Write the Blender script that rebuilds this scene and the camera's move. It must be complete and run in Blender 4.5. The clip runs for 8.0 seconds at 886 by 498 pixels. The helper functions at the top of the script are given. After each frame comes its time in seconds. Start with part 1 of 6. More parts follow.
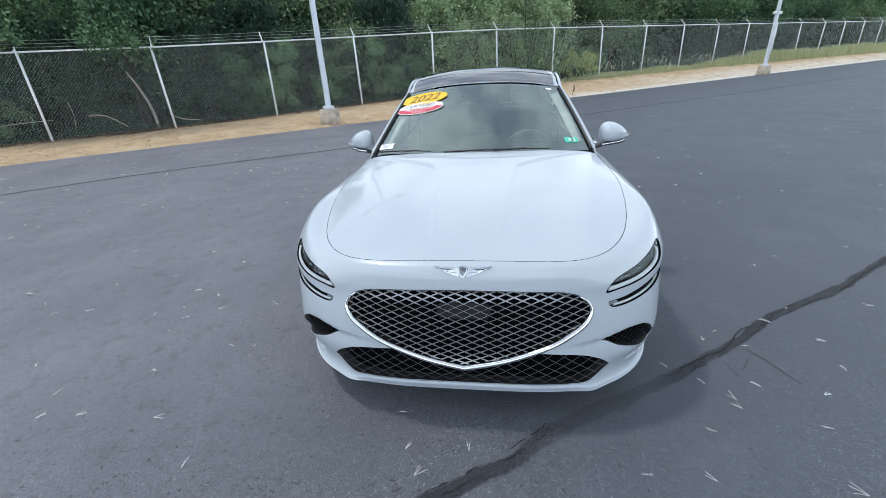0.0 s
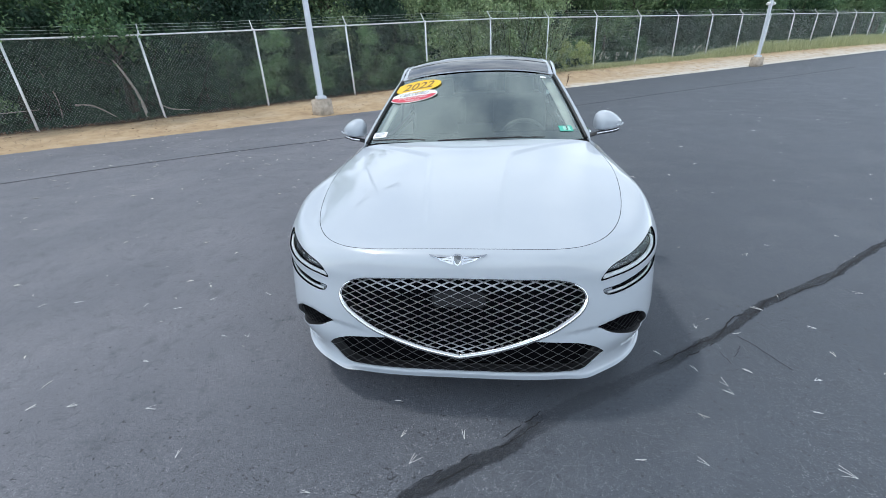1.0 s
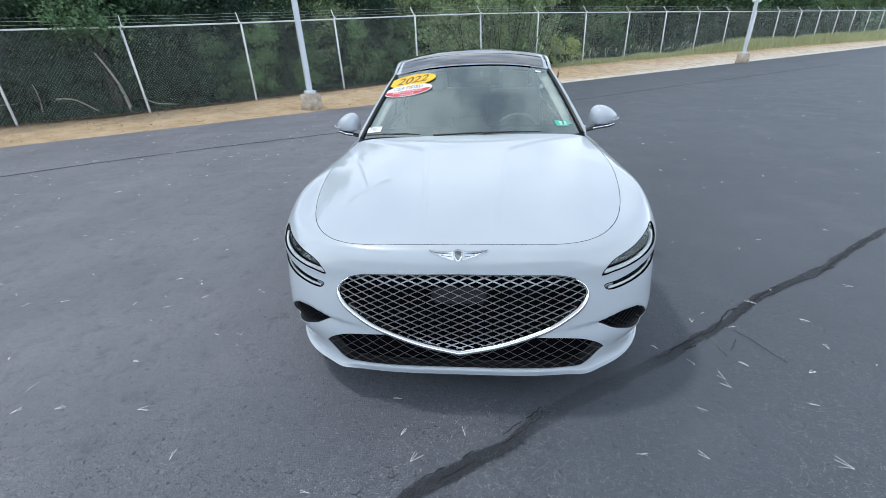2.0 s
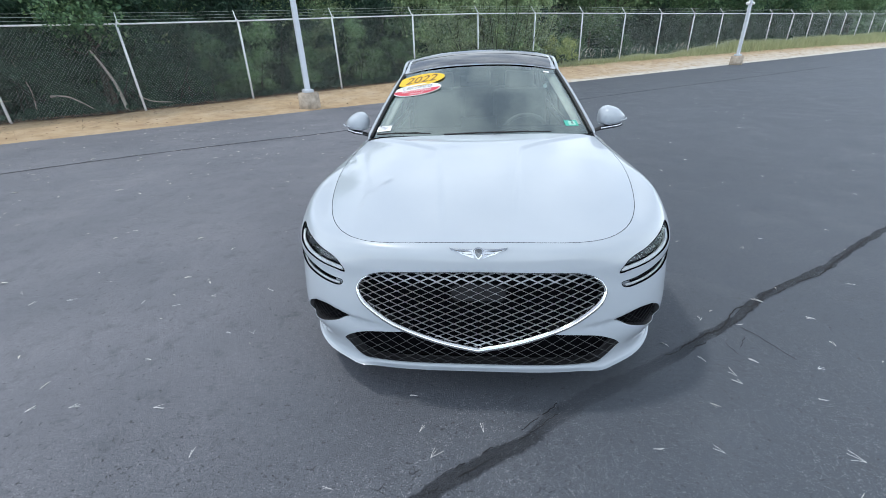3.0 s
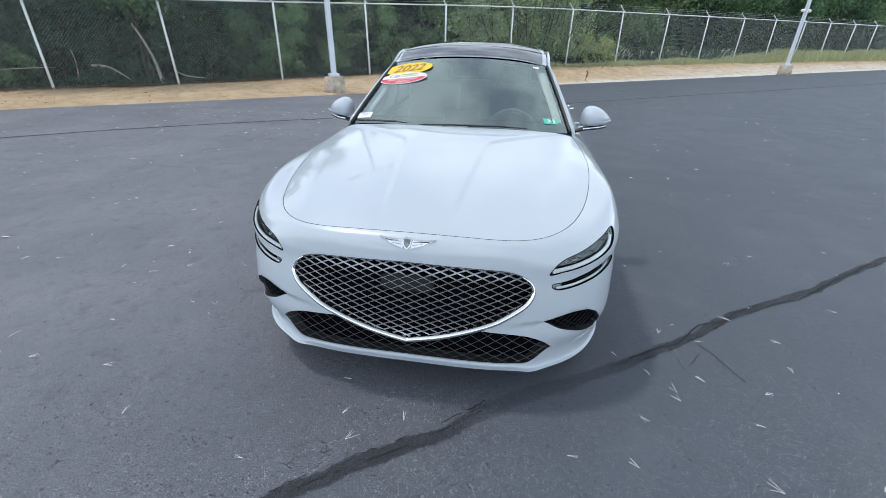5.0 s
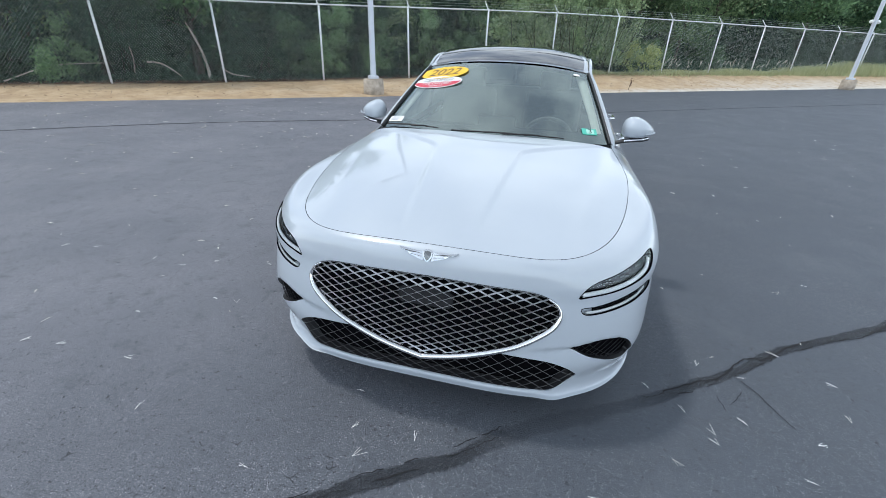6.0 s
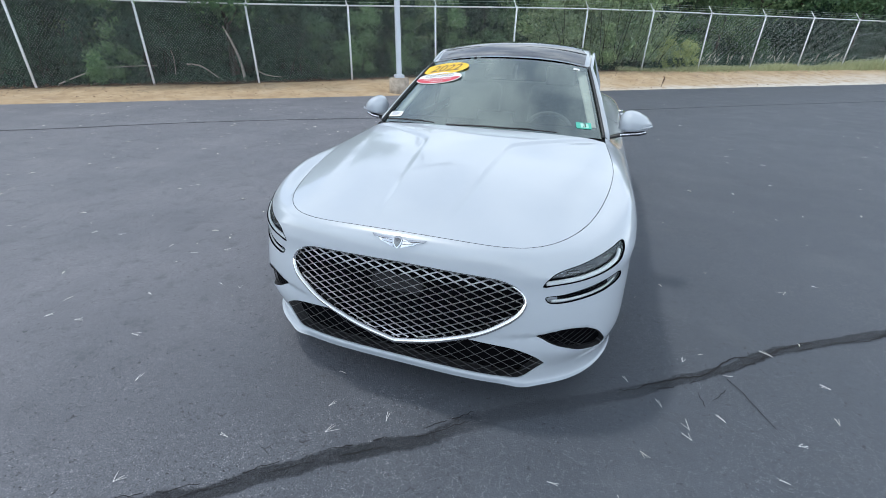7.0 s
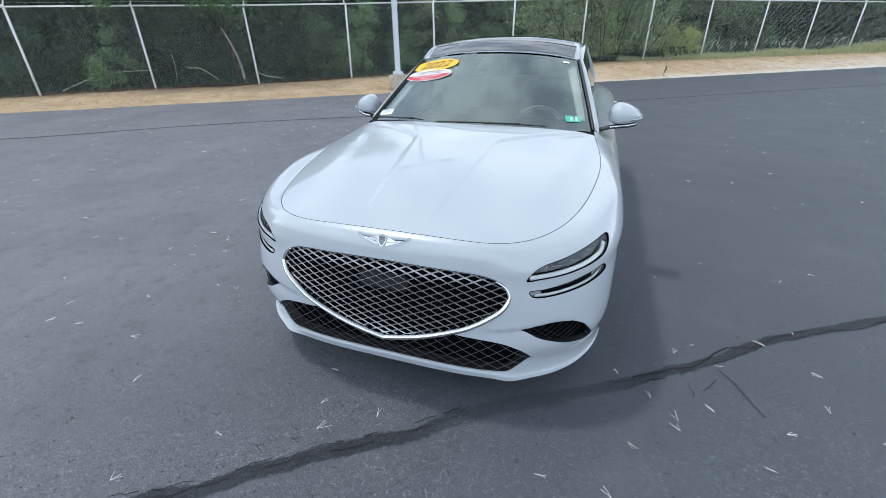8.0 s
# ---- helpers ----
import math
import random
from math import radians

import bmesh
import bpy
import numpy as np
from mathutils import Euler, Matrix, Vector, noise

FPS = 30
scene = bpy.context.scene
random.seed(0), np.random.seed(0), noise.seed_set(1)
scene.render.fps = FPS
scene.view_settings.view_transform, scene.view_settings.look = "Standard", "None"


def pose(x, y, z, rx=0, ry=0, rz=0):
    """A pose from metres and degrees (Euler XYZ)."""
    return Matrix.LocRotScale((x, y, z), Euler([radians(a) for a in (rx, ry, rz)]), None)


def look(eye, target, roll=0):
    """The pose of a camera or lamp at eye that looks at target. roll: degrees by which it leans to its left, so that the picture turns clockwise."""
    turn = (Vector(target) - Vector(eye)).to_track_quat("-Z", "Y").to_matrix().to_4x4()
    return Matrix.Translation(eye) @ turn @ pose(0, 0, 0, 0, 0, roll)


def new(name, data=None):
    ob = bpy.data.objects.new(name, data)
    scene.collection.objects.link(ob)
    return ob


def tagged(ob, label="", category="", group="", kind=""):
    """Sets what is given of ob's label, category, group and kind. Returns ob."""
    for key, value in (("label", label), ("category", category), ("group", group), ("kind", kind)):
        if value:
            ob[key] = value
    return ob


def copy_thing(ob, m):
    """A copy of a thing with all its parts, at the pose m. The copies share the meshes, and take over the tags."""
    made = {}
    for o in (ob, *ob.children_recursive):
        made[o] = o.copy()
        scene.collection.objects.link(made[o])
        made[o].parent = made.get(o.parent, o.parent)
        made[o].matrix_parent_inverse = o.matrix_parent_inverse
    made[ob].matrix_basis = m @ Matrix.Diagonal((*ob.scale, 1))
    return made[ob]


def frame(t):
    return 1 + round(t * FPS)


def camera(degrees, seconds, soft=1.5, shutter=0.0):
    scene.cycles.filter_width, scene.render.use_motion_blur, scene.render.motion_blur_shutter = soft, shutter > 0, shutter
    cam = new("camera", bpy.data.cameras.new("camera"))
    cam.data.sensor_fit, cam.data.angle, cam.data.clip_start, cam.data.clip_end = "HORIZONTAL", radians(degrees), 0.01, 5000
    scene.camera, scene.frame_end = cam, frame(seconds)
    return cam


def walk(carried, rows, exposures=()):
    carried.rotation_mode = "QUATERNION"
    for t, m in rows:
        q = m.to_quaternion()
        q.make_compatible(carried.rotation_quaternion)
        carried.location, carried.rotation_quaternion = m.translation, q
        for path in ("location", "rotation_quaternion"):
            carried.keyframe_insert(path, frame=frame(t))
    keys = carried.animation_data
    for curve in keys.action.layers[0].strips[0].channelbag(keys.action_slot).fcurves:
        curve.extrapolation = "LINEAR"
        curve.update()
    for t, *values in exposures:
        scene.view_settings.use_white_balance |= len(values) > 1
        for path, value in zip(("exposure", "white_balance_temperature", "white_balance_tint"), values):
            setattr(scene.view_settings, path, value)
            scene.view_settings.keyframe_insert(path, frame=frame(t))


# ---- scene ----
from mathutils import geometry

cam = camera(93.2, 8.0, 0.55)
PATH = [
    (0, (0.164, -1.54, 1.568), (-0.111, 0.264, 0.749), -3.3),
    (0.5, (0.162, -1.546, 1.561), (-0.103, 0.253, 0.728), -3.2),
    (1, (0.159, -1.535, 1.548), (-0.087, 0.256, 0.693), -3.1),
    (1.5, (0.154, -1.509, 1.536), (-0.068, 0.277, 0.664), -3.0),
    (3, (0.009, -1.545, 1.543), (-0.163, 0.245, 0.666), -2.3),
    (3.5, (0.002, -1.541, 1.532), (-0.182, 0.243, 0.646), -1.9),
    (4, (0.11, -1.536, 1.522), (-0.099, 0.239, 0.625), -1.2),
    (4.2, (0.19, -1.538, 1.515), (-0.031, 0.235, 0.616), -0.8),
    (5.3, (0.419, -1.477, 1.532), (0.099, 0.278, 0.627), 1.4),
    (5.5, (0.405, -1.452, 1.532), (0.058, 0.301, 0.634), 1.7),
    (6, (0.41, -1.398, 1.522), (-0.017, 0.34, 0.63), 2.0),
    (6.5, (0.524, -1.388, 1.527), (0.018, 0.329, 0.637), 1.7),
    (7, (0.665, -1.397, 1.509), (0.101, 0.299, 0.611), 1.0),
    (7.5, (0.747, -1.381, 1.517), (0.158, 0.302, 0.611), 0.1),
    (8, (0.754, -1.38, 1.52), (0.165, 0.298, 0.605), -0.8),
]
walk(cam, [(t, look(eye, target, roll)) for t, eye, target, roll in PATH])

# ---- light ----
world = bpy.data.worlds.new("overcast_sky")
scene.world = world
world.use_nodes = True
wn, wl = world.node_tree.nodes, world.node_tree.links
wn.clear()
w_out, w_bg, w_sky = wn.new("ShaderNodeOutputWorld"), wn.new("ShaderNodeBackground"), wn.new("ShaderNodeTexSky")
w_sky.sky_type, w_sky.sun_disc = "NISHITA", False
w_sky.sun_elevation, w_sky.sun_rotation = radians(66), radians(-78)
w_sky.air_density, w_sky.dust_density = 1.0, 0.6
w_co, w_cloud, w_ramp, w_mix = wn.new("ShaderNodeTexCoord"), wn.new("ShaderNodeTexNoise"), wn.new("ShaderNodeValToRGB"), wn.new("ShaderNodeMixRGB")
w_cloud.inputs["Scale"].default_value, w_cloud.inputs["Detail"].default_value, w_cloud.inputs["Roughness"].default_value = 2.6, 7.0, 0.58
w_ramp.color_ramp.elements[0].position, w_ramp.color_ramp.elements[0].color = 0.40, (0.3, 0.3, 0.3, 1)
w_ramp.color_ramp.elements[1].position, w_ramp.color_ramp.elements[1].color = 0.60, (1, 1, 1, 1)
w_mix.inputs["Color2"].default_value = (8.85, 10.0, 11.15, 1)
wl.new(w_co.outputs["Generated"], w_cloud.inputs["Vector"])
wl.new(w_cloud.outputs["Fac"], w_ramp.inputs["Fac"])
wl.new(w_ramp.outputs["Color"], w_mix.inputs["Fac"])
wl.new(w_sky.outputs["Color"], w_mix.inputs["Color1"])
w_up, w_haze, w_tone = wn.new("ShaderNodeSeparateXYZ"), wn.new("ShaderNodeMapRange"), wn.new("ShaderNodeMixRGB")
w_haze.inputs["From Min"].default_value, w_haze.inputs["From Max"].default_value = 0.0, 1.0
w_haze.inputs["To Min"].default_value, w_haze.inputs["To Max"].default_value = 1.85, 0.60
w_tone.blend_type, w_tone.inputs["Fac"].default_value = "MULTIPLY", 1.0
wl.new(w_co.outputs["Generated"], w_up.inputs["Vector"])
wl.new(w_up.outputs["Z"], w_haze.inputs["Value"])
wl.new(w_mix.outputs["Color"], w_tone.inputs["Color1"])
wl.new(w_haze.outputs["Result"], w_tone.inputs["Color2"])
wl.new(w_tone.outputs["Color"], w_bg.inputs["Color"])
w_bg.inputs["Strength"].default_value = 0.105
scene.view_settings.exposure = 0.42
wl.new(w_bg.outputs["Background"], w_out.inputs["Surface"])

sun = new("sun", bpy.data.lights.new("sun", "SUN"))
sun.data.energy, sun.data.angle, sun.data.color = 1.12, radians(5), (0.97, 0.98, 0.96)
sun.matrix_world = look((-4.3, 0.9, 10.0), (0, 0, 0))


# ---- materials ----
class Mat:
    """A node material with a Principled shader and short-hands for textures."""

    def __init__(self, name, color=(0.5, 0.5, 0.5), rough=0.5, metal=0.0, **more):
        self.m = bpy.data.materials.new(name)
        self.m.use_nodes = True
        self.n, self.l = self.m.node_tree.nodes, self.m.node_tree.links
        self.p = self.n["Principled BSDF"]
        self.p.inputs["Base Color"].default_value = (*color, 1)
        self.p.inputs["Roughness"].default_value = rough
        self.p.inputs["Metallic"].default_value = metal
        for key, value in more.items():
            self.p.inputs[key.replace("_", " ")].default_value = value
        self.co = self.n.new("ShaderNodeTexCoord").outputs["Object"]

    def noise(self, scale, detail=4.0, rough=0.55, where=None):
        t = self.n.new("ShaderNodeTexNoise")
        t.inputs["Scale"].default_value, t.inputs["Detail"].default_value, t.inputs["Roughness"].default_value = scale, detail, rough
        self.l.new(where or self.co, t.inputs["Vector"])
        return t.outputs["Fac"]

    def voronoi(self, scale, feature="F1", out="Distance", where=None):
        t = self.n.new("ShaderNodeTexVoronoi")
        t.feature = feature
        t.inputs["Scale"].default_value = scale
        self.l.new(where or self.co, t.inputs["Vector"])
        return t.outputs[out]

    def ramp(self, fac, *stops):
        r = self.n.new("ShaderNodeValToRGB")
        e = r.color_ramp.elements
        while len(e) < len(stops):
            e.new(0.5)
        for el, (pos, col) in zip(e, stops):
            el.position = pos
            el.color = (*col, 1) if len(col) == 3 else col
        self.l.new(fac, r.inputs["Fac"])
        return r.outputs["Color"]

    def mix(self, fac, a, b, mode="MIX"):
        x = self.n.new("ShaderNodeMixRGB")
        x.blend_type = mode
        for sock, value in zip(x.inputs, (fac, a, b)):
            if isinstance(value, (int, float)):
                sock.default_value = value
            elif isinstance(value, tuple):
                sock.default_value = (*value, 1)
            else:
                self.l.new(value, sock)
        return x.outputs["Color"]

    def base(self, sock):
        self.l.new(sock, self.p.inputs["Base Color"])
        return self

    def rough(self, sock):
        self.l.new(sock, self.p.inputs["Roughness"])
        return self

    def bump(self, sock, strength=0.3, distance=0.01, prior=None):
        b = self.n.new("ShaderNodeBump")
        b.inputs["Strength"].default_value, b.inputs["Distance"].default_value = strength, distance
        self.l.new(sock, b.inputs["Height"])
        if prior:
            self.l.new(prior, b.inputs["Normal"])
        self.l.new(b.outputs["Normal"], self.p.inputs["Normal"])
        return b.outputs["Normal"]

    def island(self):
        return self.n.new("ShaderNodeNewGeometry").outputs["Random Per Island"]

    def each(self):
        return self.n.new("ShaderNodeObjectInfo").outputs["Random"]


def asphalt_material():
    a = Mat("sealed_asphalt", rough=0.6)

    def zone(x0, x1, axis):
        s = a.n.new("ShaderNodeSeparateXYZ")
        a.l.new(a.co, s.inputs["Vector"])
        r = a.n.new("ShaderNodeMapRange")
        r.interpolation_type = "SMOOTHSTEP"
        r.inputs["From Min"].default_value, r.inputs["From Max"].default_value = x0, x1
        a.l.new(s.outputs[axis], r.inputs["Value"])
        return r.outputs["Result"]

    def both(*socks):
        out = socks[0]
        for s in socks[1:]:
            out = a.mix(1.0, out, s, "MULTIPLY")
        return out

    big, mid, worn = a.noise(0.35, 5), a.noise(2.6, 6, 0.6), a.noise(0.9, 4, 0.6)
    grain, pits, grit = a.noise(150, 3, 0.7), a.noise(62, 5, 0.7), a.voronoi(150)
    # where turning wheels have worn the seal to the stones
    track = both(zone(1.0, -0.2, "X"), zone(0.5, -0.7, "Y"), zone(-3.0, -1.2, "X"))
    bare = a.mix(1.0, a.ramp(worn, (0.42, (0.1, 0.1, 0.1)), (0.62, (0.8, 0.8, 0.8))), both(track, a.ramp(mid, (0.3, (0.3, 0.3, 0.3)), (0.6, (1, 1, 1)))), "ADD")
    col = a.ramp(big, (0.3, (0.060, 0.071, 0.090)), (0.7, (0.082, 0.096, 0.119)))
    col = a.mix(0.5, col, a.ramp(mid, (0.3, (0.057, 0.066, 0.083)), (0.72, (0.094, 0.106, 0.128))))
    # brighter left of the car: sky sheen painted as a paler, dusty tone
    painted_sheen = both(zone(0.9, -2.3, "X"), a.ramp(worn, (0.3, (0.45, 0.45, 0.45)), (0.7, (0.8, 0.8, 0.8))))
    col = a.mix(painted_sheen, col, (0.225, 0.222, 0.25))
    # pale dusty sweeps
    col = a.mix(a.ramp(a.noise(0.7, 6, 0.7), (0.55, (0, 0, 0)), (0.8, (0.35, 0.35, 0.35))), col, (0.17, 0.175, 0.185))
    # coarse aggregate showing through the seal
    lump = a.noise(48, 6, 0.75)
    col = a.mix(a.ramp(lump, (0.54, (0, 0, 0)), (0.70, (0.55, 0.55, 0.55))), col, (0.05, 0.056, 0.066))
    col = a.mix(a.ramp(lump, (0.28, (0.55, 0.55, 0.55)), (0.42, (0, 0, 0))), col, (0.235, 0.25, 0.28))
    # stones and pores
    stone = both(bare, a.ramp(grit, (0.18, (1, 1, 1)), (0.38, (0, 0, 0))), a.ramp(a.noise(40, 3), (0.44, (0.15, 0.15, 0.15)), (0.62, (1, 1, 1))))
    col = a.mix(stone, col, (0.38, 0.385, 0.41))
    hole = both(bare, a.ramp(pits, (0.60, (0, 0, 0)), (0.66, (0.8, 0.8, 0.8))))
    col = a.mix(hole, col, (0.02, 0.021, 0.025))
    # speckle, stronger where the seal is thin
    thin = a.mix(a.ramp(a.noise(1.7, 6, 0.65), (0.42, (0.12, 0.12, 0.12)), (0.62, (0.6, 0.6, 0.6))), (0, 0, 0), a.ramp(a.noise(11, 5, 0.65), (0.35, (0.4, 0.4, 0.4)), (0.65, (1, 1, 1))))
    thin = a.mix(1.0, thin, track, "LIGHTEN")
    col = a.mix(both(thin, a.ramp(grain, (0.5, (0, 0, 0)), (0.67, (0.78, 0.78, 0.78)))), col, (0.03, 0.036, 0.044))
    col = a.mix(both(thin, a.ramp(grain, (0.3, (0.6, 0.6, 0.6)), (0.41, (0, 0, 0)))), col, (0.23, 0.228, 0.25))
    # scuffs and small dark pits in the seal
    col = a.mix(a.ramp(a.noise(7, 7, 0.75), (0.53, (0, 0, 0)), (0.70, (0.6, 0.6, 0.6))), col, (0.062, 0.070, 0.084))
    col = a.mix(a.ramp(a.noise(30, 6, 0.72), (0.605, (0, 0, 0)), (0.65, (0.85, 0.85, 0.85))), col, (0.028, 0.031, 0.038))
    # short crinkled cracks: warped cell edges broken into pieces
    t = a.n.new("ShaderNodeTexNoise")
    t.inputs["Scale"].default_value, t.inputs["Detail"].default_value = 9.0, 5.0
    a.l.new(a.co, t.inputs["Vector"])
    warp = a.n.new("ShaderNodeVectorMath")
    warp.operation = "MULTIPLY_ADD"
    warp.inputs[1].default_value = (0.07, 0.07, 0.07)
    a.l.new(t.outputs["Color"], warp.inputs[0])
    a.l.new(a.co, warp.inputs[2])
    wide = a.ramp(a.voronoi(15.0, "DISTANCE_TO_EDGE", where=warp.outputs["Vector"]), (0.006, (1, 1, 1)), (0.03, (0, 0, 0)))
    fine = a.ramp(a.voronoi(42.0, "DISTANCE_TO_EDGE", where=warp.outputs["Vector"]), (0.02, (1, 1, 1)), (0.08, (0, 0, 0)))
    wide = both(wide, a.ramp(a.noise(13, 4), (0.60, (0, 0, 0)), (0.65, (0.95, 0.95, 0.95))))
    fine = both(fine, a.ramp(a.noise(34, 3), (0.63, (0, 0, 0)), (0.68, (0.9, 0.9, 0.9))))
    rest = a.ramp(a.noise(0.8, 4), (0.56, (0, 0, 0)), (0.68, (0.5, 0.5, 0.5)))
    crack = both(a.mix(1.0, wide, fine, "LIGHTEN"), a.mix(1.0, track, rest, "LIGHTEN"))
    col = a.mix(crack, col, (0.016, 0.017, 0.02))
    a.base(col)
    a.rough(a.ramp(mid, (0.25, (0.5, 0.5, 0.5)), (0.75, (0.7, 0.7, 0.7))))
    n1 = a.bump(mid, 0.12, 0.02)
    n2 = a.bump(a.noise(14, 6, 0.7), 0.35, 0.02, a.bump(grain, 0.6, 0.012, n1))
    n3 = a.bump(hole, 0.9, -0.006, n2)
    a.bump(crack, 0.8, -0.006, n3)
    return a.m


def sand_material():
    a = Mat("sandy_soil", rough=0.95)
    big, mid, fine = a.noise(0.5, 5), a.noise(3.2, 7, 0.65), a.noise(60, 4, 0.7)
    col = a.ramp(mid, (0.3, (0.36, 0.245, 0.145)), (0.5, (0.48, 0.345, 0.21)), (0.72, (0.57, 0.43, 0.28)))
    col = a.mix(a.ramp(big, (0.5, (0, 0, 0)), (0.72, (0.5, 0.5, 0.5))), col, (0.66, 0.56, 0.44))
    col = a.mix(a.ramp(a.noise(1.6, 7, 0.7), (0.54, (0, 0, 0)), (0.66, (0.6, 0.6, 0.6))), col, (0.27, 0.16, 0.095))
    col = a.mix(a.ramp(fine, (0.64, (0, 0, 0)), (0.74, (0.4, 0.4, 0.4))), col, (0.2, 0.13, 0.07))
    # pale gravel washed along the asphalt's edge, farther up the lot
    g = []
    for way, lo, hi in (((-0.605, 0.796, 0), 11.85, 11.45), ((0.796, 0.605, 0), 6.0, 13.0)):
        q = a.n.new("ShaderNodeVectorMath")
        q.operation = "DOT_PRODUCT"
        q.inputs[1].default_value = way
        a.l.new(a.co, q.inputs[0])
        r = a.n.new("ShaderNodeMapRange")
        r.inputs["From Min"].default_value, r.inputs["From Max"].default_value = lo, hi
        a.l.new(q.outputs["Value"], r.inputs["Value"])
        g.append(r.outputs["Result"])
    for way, lo, hi in (((-0.605, 0.796, 0), 13.2, 12.2), ((0.796, 0.605, 0), 13.0, 24.0)):
        q = a.n.new("ShaderNodeVectorMath")
        q.operation = "DOT_PRODUCT"
        q.inputs[1].default_value = way
        a.l.new(a.co, q.inputs[0])
        r = a.n.new("ShaderNodeMapRange")
        r.inputs["From Min"].default_value, r.inputs["From Max"].default_value = lo, hi
        a.l.new(q.outputs["Value"], r.inputs["Value"])
        g.append(r.outputs["Result"])
    col = a.mix(a.mix(1.0, a.mix(1.0, g[2], g[3], "MULTIPLY"), a.ramp(mid, (0.38, (0.1, 0.1, 0.1)), (0.52, (0.7, 0.7, 0.7))), "MULTIPLY"), col, a.ramp(fine, (0.35, (0.5, 0.46, 0.41)), (0.65, (0.74, 0.69, 0.62))))
    strip = a.mix(1.0, a.mix(1.0, g[0], g[1], "MULTIPLY"), a.ramp(mid, (0.35, (0.2, 0.2, 0.2)), (0.55, (0.75, 0.75, 0.75))), "MULTIPLY")
    col = a.mix(strip, col, a.ramp(fine, (0.35, (0.5, 0.48, 0.45)), (0.65, (0.78, 0.75, 0.7))))
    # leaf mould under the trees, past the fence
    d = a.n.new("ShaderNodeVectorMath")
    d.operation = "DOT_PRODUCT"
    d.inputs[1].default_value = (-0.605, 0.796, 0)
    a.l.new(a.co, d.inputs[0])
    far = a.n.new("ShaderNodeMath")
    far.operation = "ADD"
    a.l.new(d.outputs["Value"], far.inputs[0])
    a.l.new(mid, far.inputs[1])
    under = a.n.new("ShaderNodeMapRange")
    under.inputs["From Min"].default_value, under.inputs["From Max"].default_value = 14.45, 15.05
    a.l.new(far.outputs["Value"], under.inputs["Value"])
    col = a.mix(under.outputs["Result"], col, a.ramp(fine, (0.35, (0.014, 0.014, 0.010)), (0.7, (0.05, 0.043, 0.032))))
    a.base(col)
    a.bump(fine, 0.6, 0.02, a.bump(mid, 0.6, 0.08))
    return a.m


def leaf_material(name, dark, mid, light):
    a = Mat(name, rough=0.6)
    col = a.ramp(a.island(), (0.0, dark), (0.6, mid), (1.0, light))
    col = a.mix(0.35, col, a.ramp(a.each(), (0.0, dark), (1.0, light)))
    a.base(col)
    t = a.n.new("ShaderNodeBsdfTranslucent")
    a.l.new(col, t.inputs["Color"])
    m = a.n.new("ShaderNodeMixShader")
    m.inputs["Fac"].default_value = 0.3
    a.l.new(a.p.outputs["BSDF"], m.inputs[1])
    a.l.new(t.outputs["BSDF"], m.inputs[2])
    a.l.new(m.outputs["Shader"], a.n["Material Output"].inputs["Surface"])
    return a.m


def glass_material(name, tint, ior=1.52, rough=0.0):
    a = Mat(name)
    a.n.remove(a.p)
    t, g, m, f = (a.n.new("ShaderNode" + k) for k in ("BsdfTransparent", "BsdfGlossy", "MixShader", "Fresnel"))
    t.inputs["Color"].default_value = (*tint, 1)
    g.inputs["Color"].default_value = (0.88, 1, 0.965, 1)
    g.inputs["Roughness"].default_value = rough
    f.inputs["IOR"].default_value = ior
    a.l.new(f.outputs["Fac"], m.inputs["Fac"])
    a.l.new(t.outputs["BSDF"], m.inputs[1])
    a.l.new(g.outputs["BSDF"], m.inputs[2])
    a.l.new(m.outputs["Shader"], a.n["Material Output"].inputs["Surface"])
    return a.m


def plain(name, color, rough=0.5, metal=0.0, vary=0.15, scale=40.0, bump=0.0, **more):
    """A plain surface with slight mottling."""
    a = Mat(name, color, rough, metal, **more)
    n = a.noise(scale, 5)
    lo, hi = tuple(c * (1 - vary) for c in color), tuple(min(1, c * (1 + vary)) for c in color)
    a.base(a.ramp(n, (0.3, lo), (0.7, hi)))
    if bump:
        a.bump(n, bump, 0.004)
    return a.m


def paint_material():
    a = Mat("pearl_white_car_paint", (0.385, 0.44, 0.505), 0.32, 0.0)
    a.p.inputs["Coat Weight"].default_value = 1.0
    a.p.inputs["Coat Roughness"].default_value = 0.02
    a.p.inputs["Coat IOR"].default_value = 1.5
    a.base(a.ramp(a.noise(2.2, 5), (0.3, (0.412, 0.452, 0.500)), (0.7, (0.438, 0.478, 0.526))))
    return a.m


